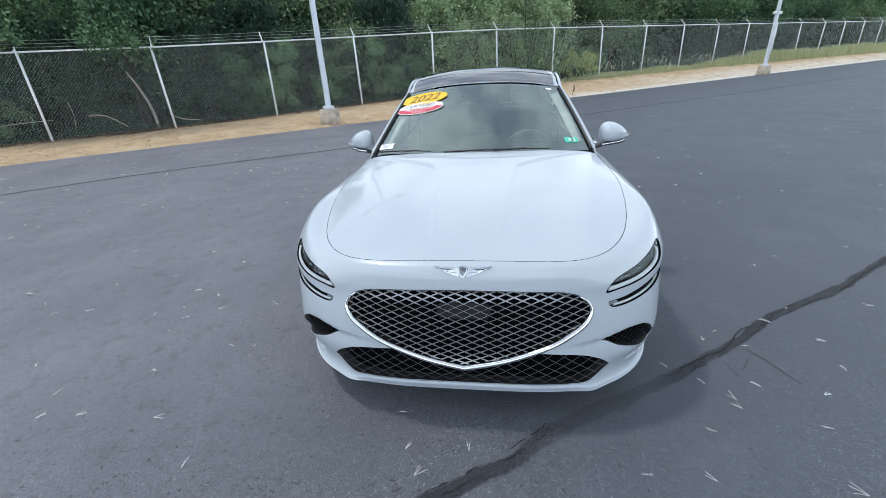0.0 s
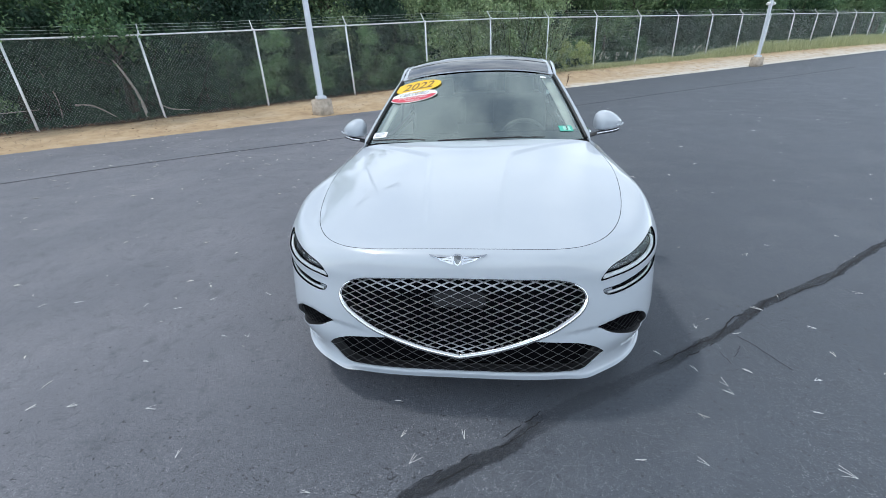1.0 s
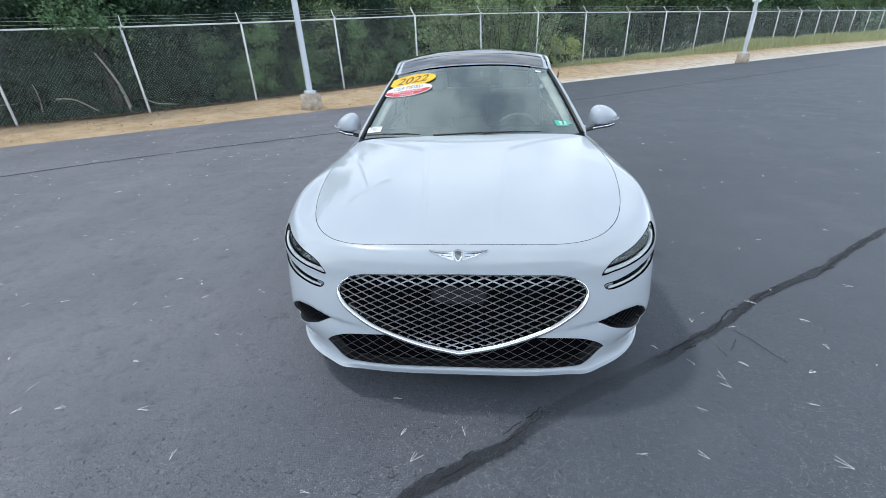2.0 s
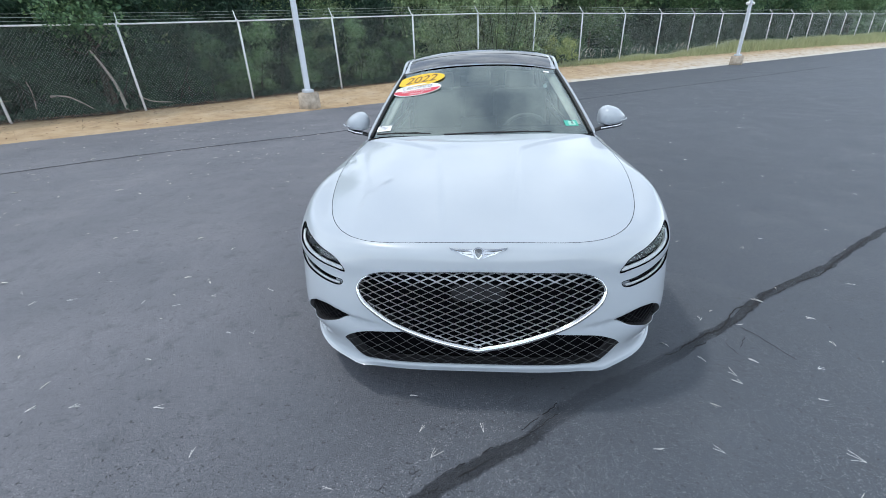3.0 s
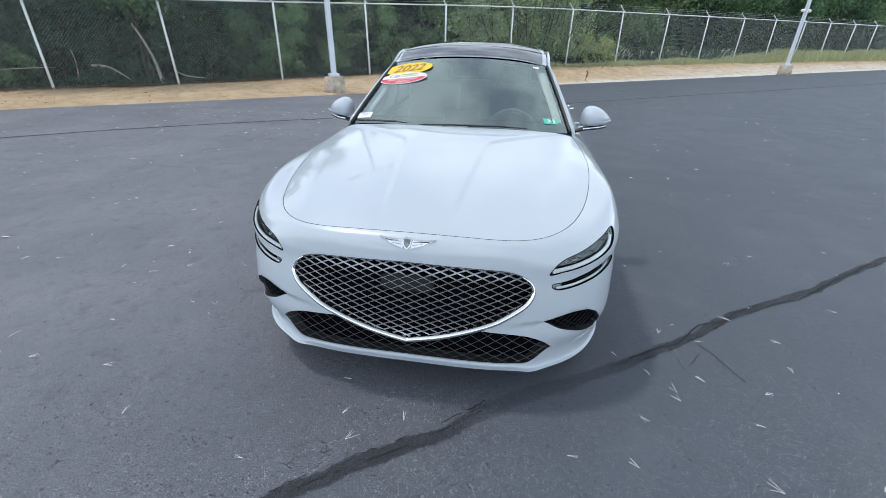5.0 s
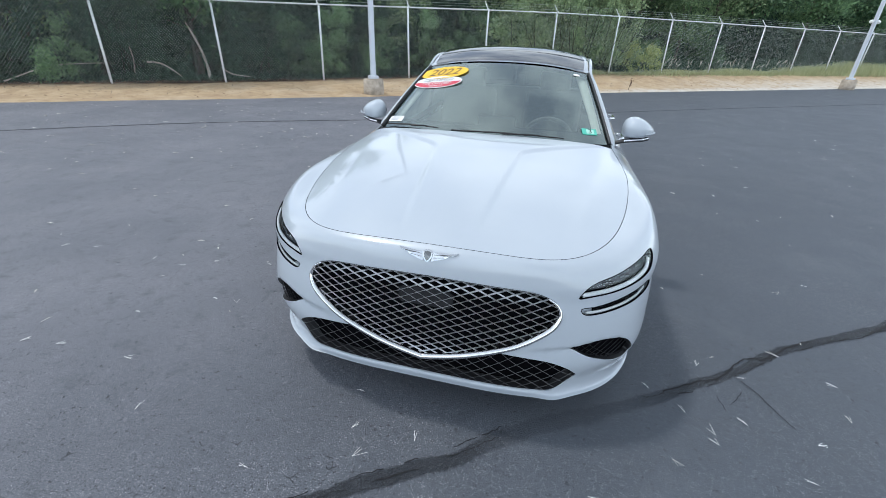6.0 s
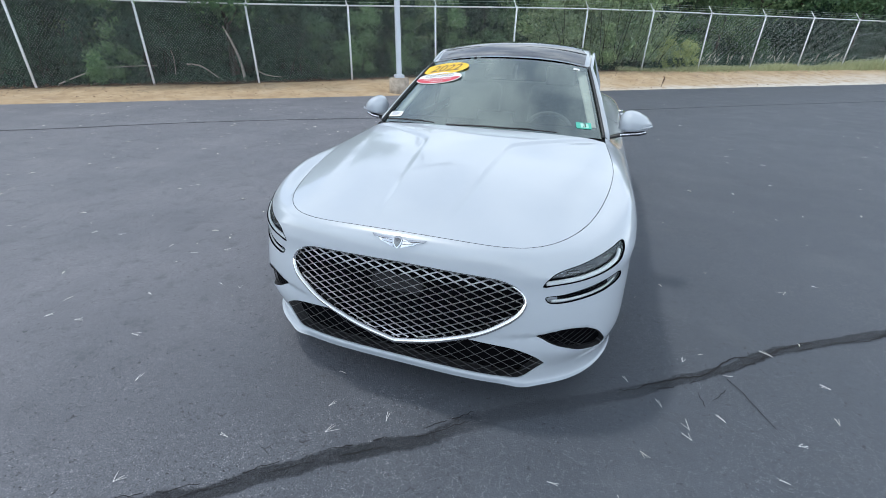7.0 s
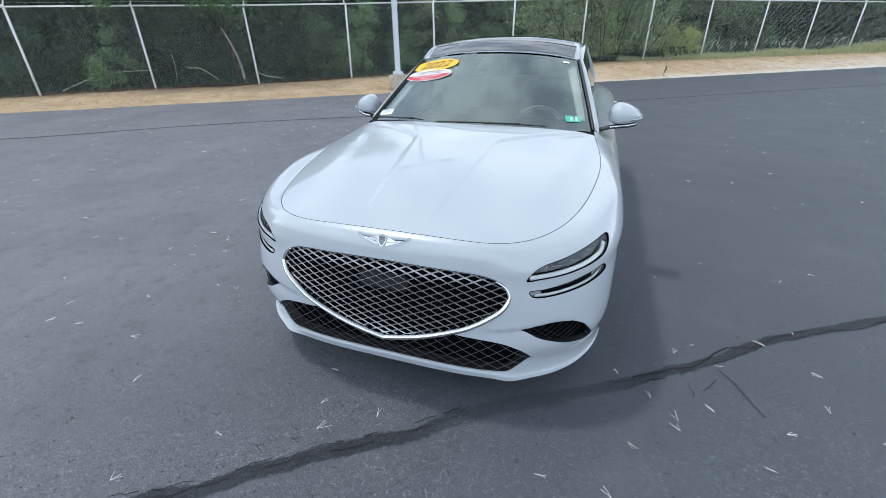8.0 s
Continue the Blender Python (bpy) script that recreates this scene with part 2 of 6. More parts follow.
def seam_material():
    """Tar that thins out raggedly towards its edges."""
    a = Mat("tar_seam", rough=0.7)
    n, grain = a.noise(22, 5, 0.7), a.noise(150, 3, 0.7)
    col = a.ramp(n, (0.3, (0.026, 0.029, 0.036)), (0.7, (0.05, 0.055, 0.066)))
    a.base(a.mix(a.ramp(grain, (0.55, (0, 0, 0)), (0.68, (0.6, 0.6, 0.6))), col, (0.12, 0.125, 0.14)))
    a.bump(grain, 1.0, 0.012, a.bump(n, 0.5, 0.01))
    at = a.n.new("ShaderNodeAttribute")
    at.attribute_name = "body"
    k = a.n.new("ShaderNodeMath")
    k.operation = "MULTIPLY_ADD"
    k.inputs[1].default_value, k.inputs[2].default_value = 1.3, -0.95
    a.l.new(n, k.inputs[0])
    s = a.n.new("ShaderNodeMath")
    s.operation = "ADD"
    a.l.new(at.outputs["Fac"], s.inputs[0])
    a.l.new(k.outputs["Value"], s.inputs[1])
    clear, m = a.n.new("ShaderNodeBsdfTransparent"), a.n.new("ShaderNodeMixShader")
    st = a.n.new("ShaderNodeAttribute")
    st.attribute_name = "strength"
    a.l.new(a.mix(1.0, a.ramp(s.outputs["Value"], (0.05, (0, 0, 0)), (0.5, (0.78, 0.78, 0.78))), st.outputs["Color"], "MULTIPLY"), m.inputs["Fac"])
    a.l.new(clear.outputs["BSDF"], m.inputs[1])
    a.l.new(a.p.outputs["BSDF"], m.inputs[2])
    a.l.new(m.outputs["Shader"], a.n["Material Output"].inputs["Surface"])
    return a.m


ASPHALT, SAND = asphalt_material(), sand_material()
SEAM = seam_material()
CRACK = plain("open_crack", (0.015, 0.015, 0.017), 0.95, vary=0.4)
PAINT = paint_material()
GALV = plain("galvanised_steel", (0.70, 0.73, 0.74), 0.5, 0.15, 0.15, 30)
WIRE = plain("galvanised_wire", (0.50, 0.56, 0.54), 0.5, 0.1, 0.15, 8)
POLE = plain("grey_painted_pole", (0.60, 0.64, 0.70), 0.45, 0.0, 0.06, 3)
CONCRETE = plain("weathered_concrete", (0.38, 0.32, 0.26), 0.9, 0.0, 0.35, 6, 0.6)
EMBLEMC = plain("satin_chrome", (0.60, 0.62, 0.65), 0.16, 1.0, 0.08)
CHROME = plain("bright_chrome", (0.74, 0.75, 0.77), 0.07, 1.0, 0.03)
DCHROME = plain("dark_chrome", (0.84, 0.85, 0.87), 0.28, 1.0, 0.05)
GREYMESH = plain("grey_plastic_mesh", (0.03, 0.031, 0.035), 0.32, 0.0, 0.2)
SMOKE = plain("smoked_chrome", (0.20, 0.21, 0.22), 0.2, 0.9, 0.1)
BLACK = plain("black_plastic", (0.012, 0.012, 0.014), 0.42, 0.0, 0.2)
MATTBLACK = plain("matt_black_plastic", (0.016, 0.016, 0.018), 0.7, 0.0, 0.2, Specular_IOR_Level=0.2)
GLOSSBLACK = plain("gloss_black", (0.006, 0.006, 0.008), 0.04, 0.0, 0.1)
VOID = plain("matt_black_lining", (0.004, 0.004, 0.005), 0.9, 0.0, 0.2, Specular_IOR_Level=0.0)
RUBBER = plain("tyre_rubber", (0.016, 0.016, 0.017), 0.8, 0.0, 0.3, 20, 0.2)
ALLOY = plain("alloy_wheel", (0.42, 0.43, 0.45), 0.25, 0.9, 0.06)
GLASS = glass_material("windscreen_glass", (0.80, 0.92, 0.90), 3.6)
SIDEGLASS = glass_material("tinted_side_glass", (0.05, 0.06, 0.06), 1.12)
LENS = glass_material("clear_lamp_lens", (0.97, 0.98, 0.99), 1.25)
ROOFGLASS = plain("black_roof_glass", (0.003, 0.003, 0.004), 0.02, 0.0, 0.1, IOR=3.8)
LAMPGREY = plain("lamp_reflector_grey", (0.40, 0.43, 0.47), 0.3, 0.15, 0.15)
LAMPDARK = plain("smoked_lamp_reflector", (0.07, 0.078, 0.092), 0.2, 0.3, 0.7, 14)
LAMPBAR = plain("white_light_guide", (0.78, 0.80, 0.82), 0.25, 0.0, 0.05)
CABIN = plain("grey_cabin_trim", (0.34, 0.35, 0.35), 0.7, 0.0, 0.2, 60, 0.2)
SEATHIDE = plain("grey_leather", (0.28, 0.285, 0.28), 0.5, 0.0, 0.2, 80, 0.3)
LINING = plain("pale_pillar_lining", (0.80, 0.82, 0.78), 0.8, 0.0, 0.08)
YELLOW = plain("yellow_vinyl", (0.86, 0.52, 0.01), 0.4, 0.0, 0.04)
WHITEV = plain("white_vinyl", (0.80, 0.80, 0.80), 0.4, 0.0, 0.03)
REDV = plain("red_vinyl", (0.58, 0.03, 0.06), 0.4, 0.0, 0.05)
BROWNINK = plain("dark_brown_ink", (0.14, 0.07, 0.015), 0.5, 0.0, 0.1)
INK = plain("black_ink", (0.03, 0.03, 0.03), 0.5, 0.0, 0.1)
MINT = plain("mint_vinyl", (0.42, 0.72, 0.62), 0.4, 0.0, 0.05)
GREENV = plain("green_vinyl", (0.09, 0.50, 0.38), 0.4, 0.0, 0.05)
# stem colour darkened to stand for shade behind the fence
STEM = plain("shaded_green_stem", (0.035, 0.036, 0.028), 0.9, 0.0, 0.4, 9, 0.4)
BARK = plain("bark", (0.10, 0.085, 0.07), 0.9, 0.0, 0.5, 9, 0.8)
DEADWOOD = plain("bleached_dead_wood", (0.36, 0.33, 0.29), 0.9, 0.0, 0.35, 9, 0.5)
NEEDLE = plain("dry_pine_needle", (0.86, 0.84, 0.78), 0.8, 0.0, 0.4, 3)
CHAFF = plain("dry_chaff", (0.62, 0.60, 0.55), 0.8, 0.0, 0.5, 2)
LEAF_A = leaf_material("dull_green_leaf", (0.028, 0.076, 0.041), (0.088, 0.19, 0.094), (0.27, 0.42, 0.20))
# leaf green darkened in the colour for the shade behind the fence
LEAF_SHADE = leaf_material("shade_toned_leaf", (0.012, 0.036, 0.026), (0.026, 0.068, 0.044), (0.066, 0.135, 0.082))
LEAF_C = leaf_material("mid_green_leaf", (0.035, 0.08, 0.04), (0.12, 0.22, 0.10), (0.33, 0.44, 0.22))
LEAF_B = leaf_material("fresh_green_leaf", (0.08, 0.15, 0.075), (0.26, 0.37, 0.19), (0.52, 0.62, 0.36))
LEAF_Y = leaf_material("yellow_green_leaf", (0.15, 0.22, 0.07), (0.33, 0.43, 0.14), (0.60, 0.64, 0.26))
GRASSM = leaf_material("verge_grass", (0.24, 0.28, 0.14), (0.46, 0.5, 0.27), (0.66, 0.66, 0.42))
DEADLEAF = leaf_material("dead_leaf", (0.08, 0.04, 0.022), (0.19, 0.10, 0.06), (0.36, 0.24, 0.16))
PLUME = plain("grass_plume", (0.42, 0.41, 0.34), 0.9, 0.0, 0.3, 5)


# ---- building helpers ----
def obj(name, verts, faces, material, parent=None, label="", smooth=True, normals=None):
    """A mesh object from arrays."""
    me = bpy.data.meshes.new(name)
    me.from_pydata([tuple(map(float, v)) for v in verts], [], [tuple(map(int, f)) for f in faces])
    me.materials.append(material)
    if smooth:
        me.polygons.foreach_set("use_smooth", [True] * len(me.polygons))
    if normals is not None:
        me.normals_split_custom_set_from_vertices([tuple(map(float, n)) for n in normals])
    me.update()
    ob = new(name, me)
    ob.parent = parent
    if label:
        ob["label"] = label
    return ob


def part(name, bm, material, parent, label="", smooth=True):
    """Links a bmesh as one mesh object under a thing or a part."""
    me = bpy.data.meshes.new(name)
    bm.normal_update()
    bm.to_mesh(me)
    bm.free()
    me.materials.append(material)
    if smooth:
        me.polygons.foreach_set("use_smooth", [True] * len(me.polygons))
    ob = new(name, me)
    ob.parent = parent
    if label:
        ob["label"] = label
    return ob


def thing(name, label, category, group="", kind="", at=(0, 0, 0)):
    ob = tagged(new(name), label, category, group, kind)
    ob.location = at
    return ob


def box(bm, size, m=None, bevel=0.0, segments=2):
    """A bevelled box of that size round the pose m."""
    r = bmesh.ops.create_cube(bm, size=1.0)
    vs = r["verts"]
    bmesh.ops.scale(bm, vec=size, verts=vs)
    if bevel:
        es = list({e for v in vs for e in v.link_edges})
        vs = bmesh.ops.bevel(bm, geom=es, offset=bevel, segments=segments, profile=0.5, affect="EDGES")["verts"]
        vs = list({v for v in bm.verts if v.is_valid and v in set(vs)}) or vs
    if m is not None:
        bmesh.ops.transform(bm, matrix=m, verts=vs)
    return vs


def boxed(size, m=None, bevel=0.0, segments=2):
    bm = bmesh.new()
    box(bm, size, None, bevel, segments)
    if m is not None:
        bmesh.ops.transform(bm, matrix=m, verts=bm.verts)
    return bm


def rod(bm, a, b, r1, r2=None, sides=10, caps=True):
    """A tapered rod from a to b."""
    a, b = Vector(a), Vector(b)
    m = Matrix.Translation((a + b) / 2) @ (b - a).to_track_quat("Z", "Y").to_matrix().to_4x4()
    bmesh.ops.create_cone(bm, cap_ends=caps, segments=sides, radius1=r1, radius2=r1 if r2 is None else r2, depth=(b - a).length, matrix=m)


def sweep(points, radius, sides=8, flat=1.0, up=(0, 0, 1), closed=False, taper=None):
    """Verts and faces of a tube along points; flat squashes it along the up direction."""
    pts = np.array(points, float)
    n = len(pts)
    tan = np.roll(pts, -1, 0) - np.roll(pts, 1, 0)
    if not closed:
        tan[0], tan[-1] = pts[1] - pts[0], pts[-1] - pts[-2]
    tan /= np.linalg.norm(tan, axis=1)[:, None] + 1e-9
    ups = np.array(up, float) * np.ones((n, 3))
    side = np.cross(tan, ups)
    side /= np.linalg.norm(side, axis=1)[:, None] + 1e-9
    nor = np.cross(side, tan)
    ang = np.linspace(0, 2 * np.pi, sides, endpoint=False)
    rad = np.full(n, radius) if taper is None else radius * np.array(taper)
    v = pts[:, None] + rad[:, None, None] * (np.cos(ang)[None, :, None] * side[:, None] + flat * np.sin(ang)[None, :, None] * nor[:, None])
    faces = []
    for i in range(n if closed else n - 1):
        j = (i + 1) % n
        for k in range(sides):
            l = (k + 1) % sides
            faces.append((i * sides + k, i * sides + l, j * sides + l, j * sides + k))
    if not closed:
        faces += [tuple(range(sides))[::-1], tuple((n - 1) * sides + k for k in range(sides))]
    return v.reshape(-1, 3), faces


def curve_through(points, per=8, closed=False):
    """A smooth curve through the points."""
    p = np.array(points, float)
    n = len(p)
    out = []
    for i in range(n if closed else n - 1):
        if closed:
            a, b, c, d = p[(i - 1) % n], p[i], p[(i + 1) % n], p[(i + 2) % n]
        else:
            a, b, c, d = p[max(i - 1, 0)], p[i], p[i + 1], p[min(i + 2, n - 1)]
        for k in range(per):
            t = k / per
            out.append(0.5 * (2 * b + (c - a) * t + (2 * a - 5 * b + 4 * c - d) * t * t + (3 * b - a - 3 * c + d) * t ** 3))
    if not closed:
        out.append(p[-1])
    return np.array(out)


def inside(poly, pts):
    """Which of the points lie in the polygon."""
    poly, pts = np.asarray(poly, float), np.asarray(pts, float)
    hit = np.zeros(len(pts), bool)
    x, y = pts[:, 0], pts[:, 1]
    for (x1, y1), (x2, y2) in zip(poly, np.roll(poly, -1, 0)):
        if y1 == y2:
            continue
        c = ((y1 > y) != (y2 > y)) & (x < (x2 - x1) * (y - y1) / (y2 - y1) + x1)
        hit ^= c
    return hit


def fill(outline, holes=(), inner=()):
    """Triangles of a flat region with holes and given inner points."""
    pts, edges = [], []
    for loop in (outline, *holes):
        k = len(pts)
        pts += [Vector((float(a), float(b))) for a, b in loop]
        edges += [(k + i, k + (i + 1) % len(loop)) for i in range(len(loop))]
    if len(inner):
        inner = np.asarray(inner, float)
        ok = inside(outline, inner)
        for h in holes:
            ok &= ~inside(h, inner)
        pts += [Vector((float(a), float(b))) for a, b in inner[ok]]
    v, _, f, *_ = geometry.delaunay_2d_cdt(pts, edges, [], 0, 1e-5)
    v = np.array([tuple(p) for p in v])
    f = np.array(f)
    mid = v[f].mean(1)
    keep = inside(outline, mid)
    for h in holes:
        keep &= ~inside(h, mid)
    f = f[keep]
    used = np.unique(f)
    back = np.full(len(v), -1)
    back[used] = np.arange(len(used))
    return v[used], back[f]


# ---- the car's outer skin: level curves round the plan, splined from sill to shut line ----
# rows: nose y, half width, corner depth, exponents of the corner, height at the nose, height along the side
LEVELS = [
    (-0.046, 0.928, 0.57, 4.0, 1.7, 0.178, 0.168),
    (-0.022, 0.925, 0.56, 4.0, 1.7, 0.190, 0.190),
    (-0.046, 0.936, 0.64, 3.4, 2.0, 0.255, 0.260),
    (-0.066, 0.950, 0.735, 3.0, 3.0, 0.360, 0.380),
    (-0.050, 0.950, 0.77, 3.0, 3.2, 0.500, 0.520),
    (-0.025, 0.950, 0.79, 3.0, 3.2, 0.620, 0.640),
    (-0.018, 0.954, 0.84, 3.0, 3.2, 0.695, 0.745),
    (0.002, 0.915, 0.90, 3.6, 2.4, 0.765, 0.850),
    (0.043, 0.824, 0.90, 5.6, 1.58, 0.800, 0.930),
]
LENGTH = 4.62


def smooth01(t):
    t = np.clip(t, 0, 1)
    return t * t * (3 - 2 * t)


def hood_height(x, y):
    """The hood's crown: rises towards the cowl, falls off to the fenders, with a raised middle."""
    t = (y - 0.05) / 1.25
    z = 0.797 + 0.285 * t - 0.085 * t * t - 0.047 * (np.abs(x) / 0.8) ** 2.6
    # shoulders that fall away outside a soft crease
    out = np.abs(x) - (0.53 + 0.2 * np.clip(t, 0, 1.2))
    z = z - 0.09 * (np.sqrt(out * out + 0.02 ** 2) + out) / 2 * smooth01(t * 3)
    # the raised middle widens abruptly before the cowl
    hook = (np.sqrt((t - 0.78) ** 2 + 0.025 ** 2) + t - 0.78) / 2
    edge = 0.145 + 0.13 * np.clip(t, 0, 1.2) + 1.65 * hook
    wide = 0.036 + 0.05 * smooth01((t - 0.74) / 0.08)
    rise = (0.0065 + 0.004 * smooth01((t - 0.66) / 0.12)) * smooth01(t * 4)
    return z + rise * (smooth01((edge - np.abs(x)) / wide + 0.5) - 0.45)


def deck_height(x, y):
    """The boot lid: nearly level, with an upturned lip at the tail."""
    return 1.005 + 0.02 * smooth01((y - 4.25) / 0.3) - 0.035 * (np.abs(x) / 0.8) ** 2.6


def level_curve(row, top, n1=150, n2=260, n3=110):
    """One level round half the car, from the nose's middle along the side to the tail's middle."""
    y0, a, b, p, q, zf, zs = row
    f = np.linspace(0, np.pi / 2, n1) ** 1.0
    x1, y1 = a * np.sin(f) ** (2 / p), y0 + b * (1 - np.cos(f) ** (2 / q))
    # the chin is drawn out to a corner on either side
    y1 = y1 - 0.016 * np.clip((0.33 - zs) / 0.1, 0, 1) * np.exp(-((x1 - 0.565) / 0.06) ** 2)
    br, pr = (0.62, 3.2) if not top else (0.55, 5.0)
    yend = LENGTH - (0.0 if not top else 0.05) - 0.25 * abs(zs - 0.6) ** 1.5
    y2 = np.linspace(y1[-1], yend - br, n2 + 2)[1:-1]
    x2 = np.full(n2, a)
    g = np.linspace(np.pi / 2, 0, n3)
    x3, y3 = a * np.sin(g) ** (2 / pr), yend - br * (1 - np.cos(g) ** (2 / 2.4))
    x, y = np.concatenate([x1, x2, x3]), np.concatenate([y1, y2, y3])
    # haunches over the wheels and a slim waist between them
    x = x * (1 - 0.012 * np.exp(-((y - 2.2) / 0.7) ** 2) * (0.3 < zs < 0.9) - 0.05 * smooth01((y - 3.4) / 1.2) * (zs > 0.8))
    if top:
        x = x * (1 - 0.075 * smooth01((y - 0.95) / 0.6) - 0.05 * smooth01((y - 1.5) / 0.6))
    z = zf + (zs - zf) * smooth01((y - y0) / 0.75)
    if zs > 0.7:
        z = z + 0.07 * smooth01((y - 1.0) / 3.2) * (zs - 0.4) / 0.5
    if top:
        belt = 0.945 + 0.055 * smooth01((y - 1.45) / 2.6)
        z = np.where(y < 1.42, hood_height(x, y), belt + (hood_height(x, 1.42) - 0.945) * (1 - smooth01((y - 1.42) / 0.5)))
        z = np.where(y > 3.9, z + (deck_height(x, y) - z) * smooth01((y - 3.9) / 0.3), z)
    return np.stack([x, y, z], 1)


def skin_table(nv=161):
    """The half skin as a table [rib, level, xyz]; its places along a rib and its levels run from 0 to 1."""
    curves = [level_curve(r, k == len(LEVELS) - 1) for k, r in enumerate(LEVELS)]
    # the level below the shut line follows the hood's slope, so that the two meet without a kink
    c = np.stack(curves, 1)
    k = len(LEVELS)
    lead = np.concatenate([2 * c[:, :1] - c[:, 1:2], c, 2 * c[:, -1:] - c[:, -2:-1]], 1)
    h = hood_height(np.maximum(lead[:, -2, 0] - 0.1, 0), lead[:, -2, 1] + 0.06)
    lead[:, -1] = lead[:, -2] + np.stack([-0.1 * smooth01(lead[:, -2, 1] / .5), 0.06 * (1 - smooth01(lead[:, -2, 1] / .5)), 0.012 + 0 * h], 1)
    v = np.linspace(0, k - 1, nv)
    i = np.minimum(v.astype(int), k - 2)
    t = (v - i)[None, :, None]
    p0, p1, p2, p3 = (lead[:, i + j] for j in range(4))
    return 0.5 * (2 * p1 + (p2 - p0) * t + (2 * p0 - 5 * p1 + 4 * p2 - p3) * t * t + (3 * p1 - p0 - 3 * p2 + p3) * t ** 3)


def nose_relief(x, z):
    """How far the bumper is set back under the crease that runs from the grille's flank along the top of the side intake."""
    line = np.interp(x, (0.36, 0.50, 0.589, 0.657, 0.715, 0.785, 0.86), (0.424, 0.432, 0.441, 0.456, 0.466, 0.456, 0.41))
    under = line - z
    return 0.016 * smooth01((x - 0.36) / 0.2) * smooth01((0.85 - x) / 0.1) * smooth01(under / 0.01 + 0.5) * np.exp(-np.maximum(under, 0) / 0.045)


SKIN = skin_table()
SKIN[:150, :, 1] += nose_relief(SKIN[:150, :, 0], SKIN[:150, :, 2])


# ---- ground ----
ALONG, ACROSS, CORNER = np.array((0.796, 0.605)), np.array((-0.605, 0.796)), np.array((-12.05, 8.70))  # the fence's line
EDGE = -3.02  # the asphalt's edge, measured across from the fence


def at_fence(s, n, z=0.0):
    p = CORNER + s * ALONG + n * ACROSS
    return (p[0], p[1], z)


def bank(s, n):
    """Height of the verge: level with the asphalt at its edge, rising to the fence."""
    top = 0.10 + 0.30 * smooth01(s / 18.0) - 0.12 * smooth01(-s / 8)
    rise = smooth01((n - EDGE + 0.15) / 2.9)
    return -0.03 * (1 - smooth01((n - EDGE + 0.5) / 0.6)) + top * rise


def build_ground():
    ss = np.concatenate([np.linspace(-900, -40, 14)[:-1], np.linspace(-40, 90, 150), np.linspace(90, 900, 14)[1:]])
    nn = np.concatenate([np.linspace(-900, -20, 10)[:-1], np.linspace(-20, -4, 6)[:-1], np.linspace(-4, 6, 60), np.linspace(6, 900, 14)[1:]])
    verts, faces = [], []
    for s in ss:
        for n in nn:
            z = float(bank(s, n))
            if EDGE + 0.05 < n < 6:
                z += 0.035 * noise.noise((s * 0.9, n * 0.9, 0)) + 0.02 * noise.noise((s * 3, n * 3, 4))
            elif n <= EDGE + 0.05:
                z -= 0.05
            verts.append(at_fence(s, n, z))
    w = len(nn)
    for i in range(len(ss) - 1):
        for j in range(w - 1):
            faces.append((i * w + j, (i + 1) * w + j, (i + 1) * w + j + 1, i * w + j + 1))
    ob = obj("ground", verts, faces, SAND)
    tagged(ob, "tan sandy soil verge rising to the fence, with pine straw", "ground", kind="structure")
    # asphalt sheet with a ragged edge
    top = [at_fence(s, EDGE + 0.06 * noise.noise((s * 0.7, 0, 0)) + 0.03 * noise.noise((s * 4, 3, 0))) for s in np.linspace(-60, 140, 700)]
    far = [at_fence(140, -90), at_fence(-60, -90)]
    loop = top + far
    n = len(loop)
    verts = [(x, y, 0.0) for x, y, _ in loop] + [(x, y, -0.06) for x, y, _ in loop]
    faces = [tuple(range(n))[::-1]] + [(i, (i + 1) % n, n + (i + 1) % n, n + i) for i in range(n)]
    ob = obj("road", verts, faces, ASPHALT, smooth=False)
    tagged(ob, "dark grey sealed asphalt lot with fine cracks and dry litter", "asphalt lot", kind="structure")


def ribbon(points, width, z, rough=0.35, seed=0, per=14, sway=0.0, gaps=-2.0, swell=None):
    """A strip with ragged edges along a line on the ground; it wanders by sway and breaks off where gaps is high."""
    c = curve_through([(x, y, 0) for x, y in points], per)
    t = np.gradient(c, axis=0)
    t /= np.linalg.norm(t, axis=1)[:, None] + 1e-9
    side = np.stack([-t[:, 1], t[:, 0], 0 * t[:, 0]], 1)
    run = np.concatenate([[0], np.cumsum(np.linalg.norm(np.diff(c, axis=0), axis=1))])
    verts, faces = [], []
    base = width
    for p, q, r in zip(c, side, run):
        width = base * (swell(p[0]) if swell else 1.0)
        mid = 0.15 * width * noise.noise((r * 6, seed, 1)) + sway * (noise.noise((r * 14, seed, 8)) + 0.6 * noise.noise((r * 45, seed, 9)))
        l = width * max(0.5 + rough * (noise.noise((r * 5, seed, 2)) + 0.3 * noise.noise((r * 40, seed, 5))), 0.1)
        g = width * max(0.5 + rough * (noise.noise((r * 5, seed, 3)) + 0.3 * noise.noise((r * 40, seed, 6))), 0.1)
        for k in (mid + l, mid + 0.45 * l, mid - 0.45 * g, mid - g):
            verts.append((p[0] + k * q[0], p[1] + k * q[1], z))
    for i in range(len(c) - 1):
        if noise.noise((run[i] * 7, seed, 12)) < gaps:
            continue
        for k in range(3):
            faces.append((4 * i + k + 1, 4 * i + k + 5, 4 * i + k + 4, 4 * i + k))
    return verts, faces


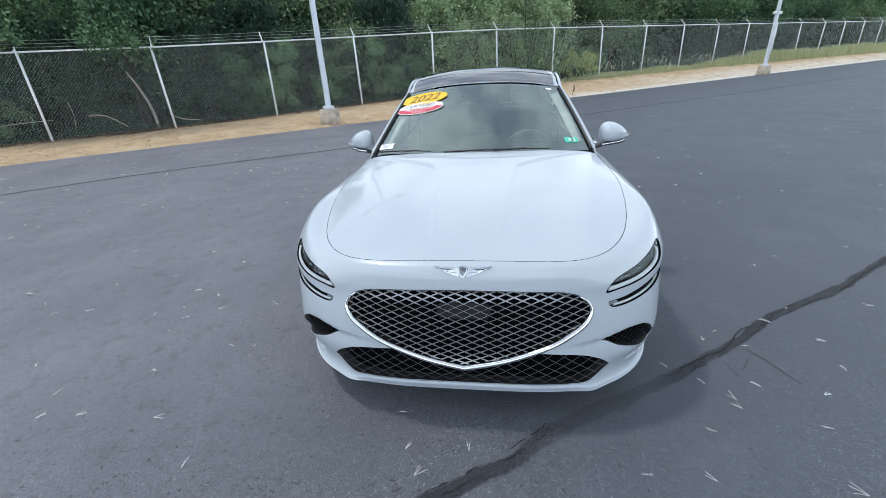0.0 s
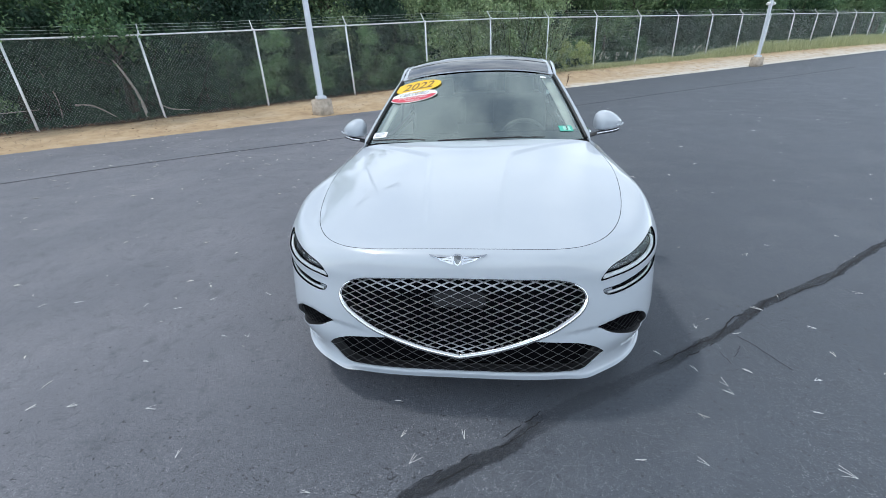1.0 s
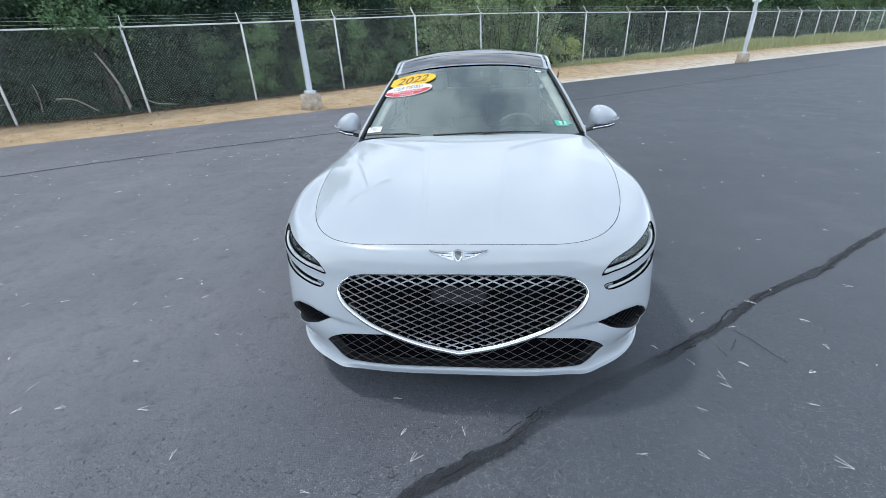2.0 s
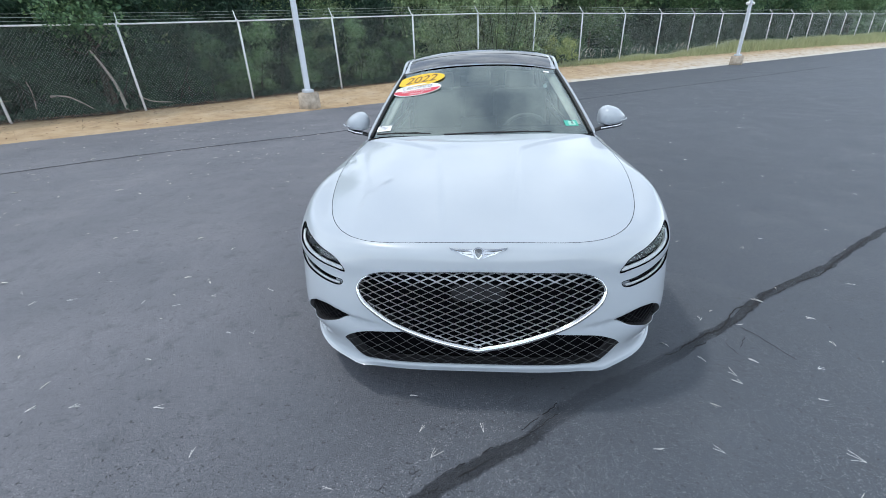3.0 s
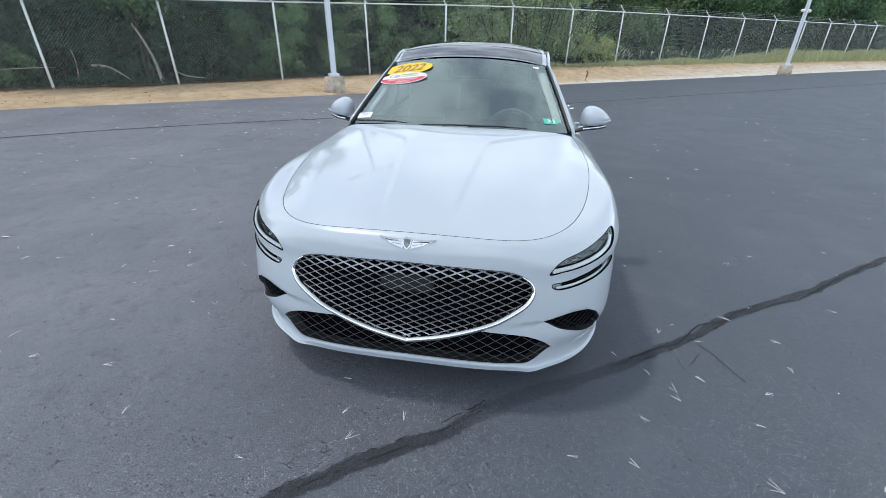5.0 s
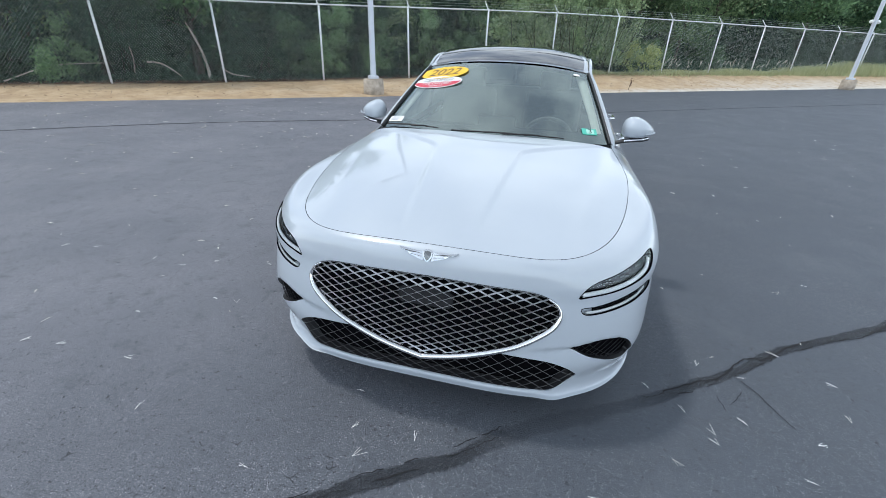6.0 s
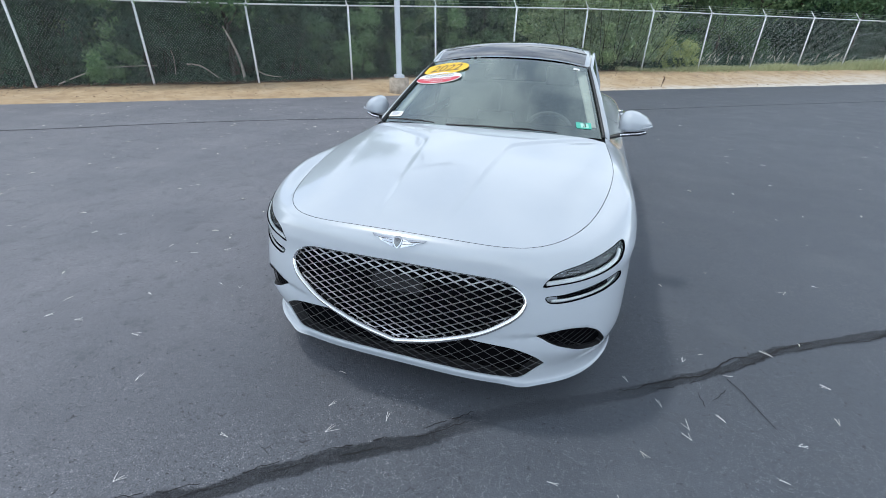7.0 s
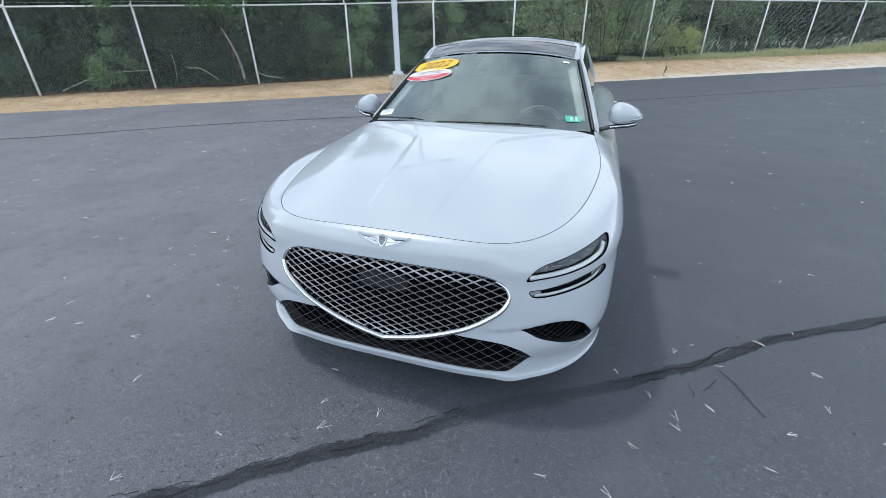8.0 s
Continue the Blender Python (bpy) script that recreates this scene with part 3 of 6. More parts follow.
SEAM_LINE = [(-8.993, -6.41), (-5.393, -3.91), (-2.193, -1.83), (-1.443, -1.36), (-0.703, -0.915), (-0.503, -0.785), (-0.338, -0.65), (-0.148, -0.5), (0.037, -0.385), (0.217, -0.265), (0.402, -0.1), (0.723, 0.11),
             (1.03, 0.297), (1.275, 0.465), (1.53, 0.65), (1.824, 0.898), (2.254, 1.168), (2.6, 1.39), (3.09, 1.756), (4.2, 2.5), (6, 3.6)]
OPEN_CRACK = [(1.116, 0.369), (1.273, 0.482), (1.412, 0.555), (1.514, 0.672), (1.60, 0.762), (1.664, 0.79), (1.72, 0.80), (1.851, 0.918), (2.015, 1.045), (2.1, 1.055), (2.25, 1.139), (2.364, 1.187), (2.7, 1.46), (3.2, 1.84)]


def build_seams():
    def tar(name, pts, width, z, rough, seed, label):
        near = name == "tar_seam"
        v, f = ribbon(pts, width, z, rough, seed, 40, swell=(lambda x: float(np.interp(x, (0.25, 0.6, 1.1, 1.5, 3.0), (0.95, 1.25, 0.85, 0.72, 0.75)))) if near else None)
        ob = obj(name, v, f, SEAM)
        at = ob.data.attributes.new("body", "FLOAT", "POINT")
        at.data.foreach_set("value", [0.1, 1.0, 1.0, 0.2] * (len(v) // 4))
        # faded in the bumper's shade: the shade's weak contrast is painted in
        at = ob.data.attributes.new("strength", "FLOAT", "POINT")
        at.data.foreach_set("value", [float(np.interp(p[0], (-0.1, 0.2, 0.42, 0.9, 1.15, 1.5, 2.6), (1.0, 0.85, 0.25, 0.25, 0.55, 0.85, 0.9))) if near else 1.0 for p in v])
        tagged(ob, label, "seam", kind="structure")

    tar("tar_seam", SEAM_LINE, 0.1, 0.002, 0.2, 1, "dark tar-filled seam across the asphalt")
    cracks = ((OPEN_CRACK, 0.0075, 4, 0.012, -0.4), ([(-0.75, -0.93), (-0.5, -0.77), (-0.2, -0.54), (0.1, -0.34), (0.38, -0.11)], 0.004, 5, 0.014, -0.1),
              ([(-0.75, -0.88), (-0.5, -0.73), (-0.2, -0.49), (0.1, -0.29), (0.38, -0.06)], 0.004, 15, 0.012, 0.0), ([(1.0, 0.30), (1.28, 0.43), (1.5, 0.60), (1.83, 0.87), (2.2, 1.11)], 0.005, 16, 0.02, 0.05),
              ([(1.523, 0.569), (1.56, 0.512), (1.605, 0.403), (1.653, 0.295)], 0.004, 6, 0.005, -0.5),
              ([(1.368, 0.418), (1.375, 0.37), (1.383, 0.331)], 0.0025, 7, 0.012, -0.1), ([(1.42, 0.385), (1.45, 0.414), (1.493, 0.481)], 0.0025, 8, 0.012, -0.05))
    for pts, w, seed, sway, gaps in cracks:
        v, f = ribbon(pts, w, 0.006, 0.7, seed, 30, sway, gaps)
        tagged(obj("open_crack", v, f, CRACK), "narrow open crack in the asphalt", "crack", kind="structure")
    far = [(-9.4, 2.6), (-8.2, 3.4), (-6.8, 4.6), (-5.4, 5.6), (-4.0, 6.45), (-3.0, 7.05), (0.0, 9.2), (1.9, 10.55), (5.4, 13.1), (9.0, 15.6), (16.0, 20.6)]
    tar("far_seam", far, 0.085, 0.004, 0.35, 9, "dark sealed joint parallel to the verge")


# ---- fence ----
RAIL = 2.25


def build_fence():
    fence = thing("chain_link_fence", "galvanised chain-link fence with barbed wire on angled arms", "fence", at=at_fence(0, 0))
    inv = Matrix.Translation(-Vector(at_fence(0, 0)))

    def local(s, n, z):
        return inv @ Vector(at_fence(s, n, z))

    tops = []
    post_me = arm_me = None
    for k in range(-4, 24):
        s = 2.96 * k + 0.0115 * k * k
        z = float(bank(s, 0))
        if post_me is None:
            bm = bmesh.new()
            rod(bm, (0, 0, -0.3), (0, 0, RAIL), 0.03, sides=12)
            post = part("post", bm, GALV, fence)
            post_me = post.data
            bm = bmesh.new()
            e = ACROSS * 0.26
            rod(bm, (0, 0, -0.02), (e[0], e[1], 0.27), 0.02, 0.014, 8)
            bmesh.ops.create_uvsphere(bm, u_segments=10, v_segments=6, radius=0.04, matrix=Matrix.Translation((0, 0, 0)))
            arm = part("barb_arm", bm, GALV, fence)
            arm_me = arm.data
        else:
            post, arm = new("post", post_me), new("barb_arm", arm_me)
            post.parent = arm.parent = fence
        lean = 0.8 * math.sin(k * 2.3)
        post.matrix_basis = Matrix.Translation(local(s, 0, z)) @ pose(0, 0, 0, lean, 0.6 * math.cos(k * 3.1), 0)
        arm.location = local(s, 0, z + RAIL)
        tops.append((s, z + RAIL))
    line = [local(s, 0, z - 0.02) for s, z in tops]
    v, f = sweep(line, 0.021, 8)
    obj("top_rail", v, f, GALV, fence)
    for j, (n, dz) in enumerate(((0.09, 0.09), (0.17, 0.175), (0.25, 0.26))):
        pts = []
        for (s, z), (s2, z2) in zip(tops, tops[1:]):
            for t in (0, 0.25, 0.5, 0.75):
                pts.append(local(s + t * (s2 - s), n, z + t * (z2 - z) + dz - 0.05 * t * (1 - t)))
        v, f = sweep(pts, 0.0032, 4)
        obj("barbed_wire", v, f, WIRE, fence)
    # woven diamonds: two sets of slanting wires
    step, verts, faces = 0.078, [], []
    s0, s1 = tops[0][0], tops[-1][0]
    r = 0.0014
    for slant in (1, -1):
        for i in range(int((s1 - s0) / step)):
            s = s0 + i * step
            h = RAIL - 0.02
            a, b = (s, 0.02), (s + slant * h * 0.86, h)
            base = len(verts)
            for ss, zz in (a, b):
                g = float(bank(np.clip(ss, s0, s1), 0))
                p = local(ss, 0.03 + 0.003 * slant, g + zz)
                for ax, az in ((-r, -r), (r, -r), (0, 1.4 * r)):
                    verts.append((p[0] + ax * ALONG[0] + az * ACROSS[0] * 0.8, p[1] + ax * ALONG[1] + az * ACROSS[1] * 0.8, p[2]))
            faces += [(base + k, base + (k + 1) % 3, base + 3 + (k + 1) % 3, base + 3 + k) for k in range(3)]
    obj("wire_mesh", verts, faces, WIRE, fence, smooth=False)["kind"] = "stuff"


# ---- lamp posts ----
def build_lamp_post(x, y, z, turn, fittings):
    post = thing("lamp_post", "pale grey square lamp post with white cameras on a concrete footing" if fittings else "pale grey square lamp post on a concrete footing", "lamp post", "lamp posts of the lot", at=(x, y, z))
    post.rotation_euler = (0, 0, radians(turn))
    bm = bmesh.new()
    bmesh.ops.create_cone(bm, cap_ends=True, segments=32, radius1=0.31, radius2=0.29, depth=0.62, matrix=Matrix.Translation((0, 0, 0.13)))
    bmesh.ops.bevel(bm, geom=[e for e in bm.edges if all(v.co.z > 0.4 for v in e.verts)], offset=0.02, segments=2, affect="EDGES")
    part("footing", bm, CONCRETE, post, "stained round concrete footing")
    part("base_cover", boxed((0.27, 0.27, 0.09), pose(0, 0, 0.485), 0.015), POLE, post)
    bm = bmesh.new()
    bmesh.ops.create_cone(bm, cap_ends=True, segments=4, radius1=0.099, radius2=0.085, depth=8.0, matrix=Matrix.Translation((0, 0, 4.44)) @ pose(0, 0, 0, 0, 0, 45))
    bmesh.ops.bevel(bm, geom=[e for e in bm.edges if abs(e.verts[0].co.z - e.verts[1].co.z) > 1], offset=0.015, segments=2, affect="EDGES")
    part("pole", bm, POLE, post, smooth=False)
    part("crossarm", boxed((1.5, 0.07, 0.07), pose(0, 0, 8.3), 0.01), POLE, post)
    for s in (-1, 1):
        part("lamp_head", boxed((0.55, 0.36, 0.12), pose(s * 0.95, 0, 8.32), 0.03), POLE, post)
    if fittings:
        for s in (-1, 1):
            arm = part("camera_bracket", boxed((0.2, 0.04, 0.04), pose(s * 0.16, 0, 2.92), 0.008), WHITEV, post)
            bm = bmesh.new()
            bmesh.ops.create_uvsphere(bm, u_segments=14, v_segments=8, radius=0.09, matrix=Matrix.Translation((s * 0.27, 0, 2.86)) @ Matrix.Diagonal((1.1, 1, 0.8, 1)))
            part("security_camera", bm, WHITEV, post)


# ---- woods ----
def leaves(n, place, size, rng, droop=0.3):
    """Verts and faces of n bent rhombic leaves at the given places."""
    d = rng.normal(size=(n, 3))
    d[:, 2] -= droop
    d /= np.linalg.norm(d, axis=1)[:, None]
    e = np.cross(d, rng.normal(size=(n, 3)))
    e /= np.linalg.norm(e, axis=1)[:, None] + 1e-9
    l = size * rng.uniform(0.6, 1.3, n)[:, None]
    a, b = place - d * l / 2, place + d * l / 2
    c, f = place + e * l * 0.27, place - e * l * 0.27
    v = np.stack([a, c, b, f], 1).reshape(-1, 3)
    q = np.arange(n)[:, None] * 4 + np.arange(4)
    return v, q


def clumped(n, centres, spread, rng):
    k = rng.integers(0, len(centres), n)
    return centres[k] + rng.normal(size=(n, 3)) * spread * rng.uniform(0.4, 1.2, n)[:, None]


def shrub(seed, width, height, depth, n, size, mat, label, clumps=34, low=0.1):
    rng = np.random.default_rng(seed)
    root = thing("shrub", label, "shrub", "undergrowth behind the fence")
    stems_v, stems_f, tips = [], [], []
    for k in range(7):
        x, y = rng.uniform(-0.3, 0.3) * width, rng.uniform(-0.3, 0.3) * depth
        h = height * rng.uniform(0.6, 0.95)
        bend = rng.normal(size=3) * 0.25 * width * np.array((1, 0.6, 0))
        pts = curve_through([(x, y, -0.1), np.array((x, y, h * 0.4)) + bend * 0.4, np.array((x, y, h)) + bend], 5)
        v, f = sweep(pts, rng.uniform(0.008, 0.022), 5, taper=np.linspace(1, 0.3, len(pts)))
        stems_f += [tuple(i + len(stems_v) for i in q) for q in f]
        stems_v += list(v)
    obj("stem", stems_v, stems_f, STEM, root)
    c = np.stack([rng.uniform(-0.5, 0.5, clumps) * width, rng.uniform(-0.5, 0.5, clumps) * depth, rng.uniform(low, 1, clumps) ** 0.9 * height], 1)
    c[:, :2] *= (1.0 - 0.45 * (c[:, 2:] / height) ** 2)
    v, q = leaves(n, clumped(n, c, np.array((0.24, 0.2, 0.2)) * (height / 4) ** 0.5, rng), size, rng)
    v[:, 2] = np.maximum(v[:, 2], 0.02)
    obj("foliage", v, q, mat, root, smooth=False)
    return root


def tree(seed, height, radius, n, size, mat, label):
    rng = np.random.default_rng(seed)
    root = thing("tree", label, "tree", "trees of the woods")
    pts = curve_through([(0, 0, -0.2), (0.1, 0.05, height * 0.35), (rng.normal() * 0.3, rng.normal() * 0.3, height * 0.9)], 8)
    v, f = sweep(pts, 0.14, 9, taper=np.linspace(1, 0.2, len(pts)))
    obj("trunk", v, f, BARK, root)
    c = []
    for k in range(12):
        h = height * rng.uniform(0.2, 0.9)
        a = rng.uniform(0, 6.28)
        r = radius * rng.uniform(0.5, 1.0) * (1.1 - 0.5 * h / height)
        end = np.array((math.cos(a) * r, math.sin(a) * r, h + rng.uniform(0.1, 0.9)))
        lp = curve_through([(0.05, 0.02, h * 0.85), end * (0.5, 0.5, 0) + (0, 0, h * 0.97), end], 4)
        v, f = sweep(lp, 0.05, 5, taper=np.linspace(1, 0.2, len(lp)))
        obj("limb", v, f, BARK, root)
        for t in (0.45, 0.7, 0.9, 1.0):
            c.append(lp[int(t * (len(lp) - 1))] + rng.normal(size=3) * 0.35)
    v, q = leaves(n, clumped(n, np.array(c), np.array((0.55, 0.55, 0.42)), rng), size, rng)
    obj("crown", v, q, mat, root, smooth=False)
    return root


def overhanging_tree(s, n, seed, reach):
    """A slim tree close behind the fence whose boughs droop over the top rail; reach: along, across and height of each bough's tip."""
    rng = np.random.default_rng(seed)
    root = thing("tree", "slim tree with leafy boughs drooping over the fence rail", "tree", "trees of the woods", at=at_fence(s, n, float(bank(s, n)) - 0.03))
    put = lambda a, b, z: np.array((a * ALONG[0] + b * ACROSS[0], a * ALONG[1] + b * ACROSS[1], z))
    pts = curve_through([put(0, 0, -0.1), put(0.1, 0.05, 1.8), put(-0.1, 0.1, 3.6), put(0, 0, 5.2)], 6)
    v, f = sweep(pts, 0.07, 8, taper=np.linspace(1, 0.3, len(pts)))
    obj("trunk", v, f, STEM, root)
    c = [put(rng.normal() * 0.5, rng.normal() * 0.4 + 0.1, rng.uniform(3.2, 5.4)) for _ in range(22)]
    for a, b, z in reach:
        lp = curve_through([put(0, 0.05, z + 0.5), put(a * 0.5, (b - n) * 0.45, z + 0.95), put(a, b - n, z)], 6)
        v, f = sweep(lp, 0.028, 5, taper=np.linspace(1, 0.2, len(lp)))
        obj("limb", v, f, STEM, root)
        for t in np.linspace(0.35, 1.0, 6):
            c.append(lp[int(t * (len(lp) - 1))] + rng.normal(size=3) * 0.08)
    v, q = leaves(5200, clumped(5200, np.array(c), np.array((0.22, 0.22, 0.17)), rng), 0.11, rng, 0.5)
    obj("crown", v, q, LEAF_A, root, smooth=False)


def build_woods():
    rng = np.random.default_rng(5)
    kinds = [
        shrub(1, 3.2, 3.0, 1.8, 14000, 0.115, LEAF_SHADE, "dense shrub grown against the fence, leaves darkened for shade", 52, 0.0),
        shrub(2, 3.4, 2.7, 1.8, 13000, 0.12, LEAF_SHADE, "dense shrub grown against the fence, leaves darkened for shade", 50, 0.0),
        shrub(3, 3.0, 3.3, 1.8, 13000, 0.11, LEAF_SHADE, "tall shrub with thin stems behind the fence, darkened for shade", 50, 0.12),
        shrub(4, 2.8, 3.4, 1.6, 7000, 0.13, LEAF_B, "fresh green leafy shrub behind the fence"),
    ]
    spots = []
    for k in range(-5, 34):
        s = k * 2.1 + rng.uniform(-0.5, 0.5)
        spots.append((s, rng.uniform(1.3, 2.0) - 0.3 * (12.8 < s < 19.6), rng.choice([3] if 12.8 < s < 19.6 else [0, 1, 2]), rng.uniform(0.85, 1.1)))
        spots.append((s + 1.0, rng.uniform(3.0, 4.2), rng.choice([0, 1, 2]), rng.uniform(1.1, 1.4)))
    # past the bushes the wood stands farther back, in its own shade
    spots = [(s, n if s < 20.5 else n + 3.4, k if s < 20.5 else k % 3, sc) for s, n, k, sc in spots]
    used = set()
    for s, n, k, scale in spots:
        m = Matrix.Translation(at_fence(s, n, float(bank(s, n)) - 0.03)) @ pose(0, 0, 0, 0, 0, math.degrees(math.atan2(ALONG[1], ALONG[0])) + rng.uniform(-25, 25) + 180 * int(rng.integers(0, 2)))
        ob = kinds[k]
        if k in used:
            ob = copy_thing(kinds[k], m)
        else:
            used.add(k)
            ob.matrix_basis = m
        ob.scale = (scale, scale, scale * rng.uniform(0.9, 1.1))
    spots2 = ((13.4, 0.9, 0.75), (15.4, 1.0, 0.9), (16.4, 0.9, 0.8), (18.2, 0.95, 0.8), (14.9, 1.2, 1.05), (17.0, 1.5, 1.1), (12.6, 1.2, 1.0), (14.4, 1.1, 0.85), (17.6, 1.15, 0.95), (18.6, 2.2, 1.2), (9.6, 1.8, 0.8))
    for s, n, sc in spots2:
        ob = copy_thing(kinds[3], Matrix.Translation(at_fence(s, n, float(bank(s, n)) - 0.03)) @ pose(0, 0, 0, 0, 0, 40 * s))
        ob.scale = (sc, sc, sc)
    # lighter clumps among the undergrowth that is darkened for shade
    mid = shrub(5, 2.6, 2.3, 1.3, 6500, 0.10, LEAF_A, "lighter green leafy shrub in the undergrowth", 22, 0.1)
    for k, (s, n, sc) in enumerate(((5.4, 0.95, 0.8), (-1.2, 1.0, 0.75), (6.6, 1.2, 0.95), (10.4, 1.1, 0.9), (11.9, 1.2, 1.0), (8.3, 1.6, 0.9), (23.5, 3.4, 1.0), (28.0, 3.8, 1.1))):
        m = Matrix.Translation(at_fence(s, n, float(bank(s, n)) - 0.03)) @ pose(0, 0, 0, 0, 0, 75 * s)
        if k:
            ob = copy_thing(mid, m)
        else:
            ob, ob.matrix_basis = mid, m
        ob.scale = (sc, sc, sc)
    trees = [
        tree(11, 9.0, 2.9, 8000, 0.19, LEAF_A, "broadleaf tree with a dull green crown in the woods"),
        tree(12, 10.4, 3.2, 8600, 0.20, LEAF_A, "tall broadleaf tree with a dark green crown"),
        tree(13, 8.0, 2.7, 7400, 0.18, LEAF_C, "broadleaf tree with a fresh green crown"),
    ]
    used = set()
    for k in range(-4, 22):
        for row in (0, 1):
            s, n = k * 3.4 + rng.uniform(-1.2, 1.2) + 1.7 * row, 4.9 + 4.2 * row + rng.uniform(-1, 1)
            kind = int(rng.choice([0, 1, 2, 0, 2]))
            sc = rng.uniform(0.85, 1.1) * (1.1 if row else 1.0) * (0.9 if s < 9.5 else 1.0)
            m = Matrix.Translation(at_fence(s, n, float(bank(s, n)) - 0.03)) @ pose(0, 0, 0, 0, 0, rng.uniform(0, 360))
            ob = trees[kind]
            if kind in used:
                ob = copy_thing(ob, m)
            else:
                used.add(kind)
                ob.matrix_basis = m
            ob.scale = (sc, sc, sc)
    for s, n, kind, sc in ((2.2, 1.7, 0, 0.72), (25.4, 3.0, 2, 0.55), (19.4, 4.0, 2, 0.7), (4.4, 3.2, 2, 0.6), (7.0, 3.4, 2, 0.62), (9.6, 3.0, 2, 0.6), (12.2, 3.2, 0, 0.6), (-2.4, 3.0, 2, 0.6)):
        m = Matrix.Translation(at_fence(s, n, float(bank(s, n)) - 0.03)) @ pose(0, 0, 0, 0, 0, 70 * s)
        copy_thing(trees[kind], m).scale = (sc * 1.15, sc * 1.15, sc)
    overhanging_tree(2.1, 1.0, 31, ((-0.45, -0.25, 2.45), (0.05, -0.3, 2.2), (0.45, -0.2, 2.3), (-0.1, 0.2, 3.0)))
    overhanging_tree(-0.4, 1.1, 32, ((-0.1, -0.25, 2.4), (0.4, 0.0, 2.7)))
    # the wood goes on behind: one mass of leaves
    n = 120000
    p = np.stack([rng.uniform(-30, 130, n), rng.uniform(9, 18, n), rng.uniform(0, 1, n) ** 1.3 * 10.5], 1)
    p[:, 2] *= 0.75 + 0.25 * np.sin(p[:, 0] * 0.7) * np.sin(p[:, 0] * 0.23 + 1)
    xy = CORNER + p[:, :1] * ALONG + p[:, 1:2] * ACROSS
    v, q = leaves(n, np.concatenate([xy, p[:, 2:] + 0.4], 1), 0.72, rng)
    tagged(obj("far_woods", v, q, LEAF_A, smooth=False), "dense dark green woods behind the fence", "woods", kind="stuff")
    # low weeds cover the ground under the trees
    n = 46000
    a, b = rng.uniform(-12, 70, n), 0.35 + 4.6 * rng.uniform(0, 1, n) ** 1.2
    tall = (0.25 + 0.55 * smooth01((a - 17) / 6)) * (0.6 + 0.4 * np.sin(a * 1.3) * np.sin(b * 2.1 + a * 0.4))
    xy = CORNER + a[:, None] * ALONG + b[:, None] * ACROSS
    z = np.array([float(bank(p, q)) for p, q in zip(a, b)]) + tall * rng.uniform(0, 1, n) ** 1.3 + 0.02
    v, q = leaves(n, np.concatenate([xy, z[:, None]], 1), 0.12, rng, -0.2)
    tagged(obj("ground_weeds", v, q, LEAF_SHADE, smooth=False), "green weeds covering the ground under the trees, darkened for shade", "weeds", kind="stuff")
    # yellow-green bush in front of the wood, by the grass
    y = shrub(21, 2.6, 1.2, 1.0, 5200, 0.07, LEAF_Y, "low yellow-green bush at the fence", 34, 0.05)
    s = 20.7
    y.matrix_basis = Matrix.Translation(at_fence(s, 0.65, float(bank(s, 0.7)))) @ pose(0, 0, 0, 0, 0, 37)
    y["group"] = "bushes"
    b = shrub(22, 3.0, 2.6, 1.2, 6500, 0.09, LEAF_B, "pale green bush behind the chain-link fence", 40, 0.05)
    s = 16.6
    b.matrix_basis = Matrix.Translation(at_fence(s, 1.0, float(bank(s, 0.7)))) @ pose(0, 0, 0, 0, 0, 37)
    # dead stems and fallen branches
    for pts, r in (([(2.5, 0.8, 0), (2.45, 0.8, 0.6), (2.3, 0.85, 1.15), (2.1, 0.9, 1.65)], 0.05), ([(0.9, 0.55, 0.55), (1.3, 0.5, 0.5), (1.75, 0.45, 0.15)], 0.03),
                   ([(2.9, 0.35, 0.4), (3.2, 0.3, 0.22), (3.7, 0.25, 0.14)], 0.025), ([(0.4, 0.9, 0), (0.5, 0.9, 0.7), (0.35, 1.0, 1.5)], 0.02), ([(-2.6, 0.5, 0.05), (-1.6, 0.5, 0.4), (-0.8, 0.5, 0.5), (0.1, 0.5, 0.52)], 0.018)):
        p = curve_through([at_fence(s, n, float(bank(s, n)) + h) for s, n, h in pts], 6)
        v, f = sweep(p, r, 7, taper=np.linspace(1, 0.45, len(p)))
        tagged(obj("dead_branch", v, f, DEADWOOD), "bleached dead branch in the undergrowth", "branch", "dead branches")


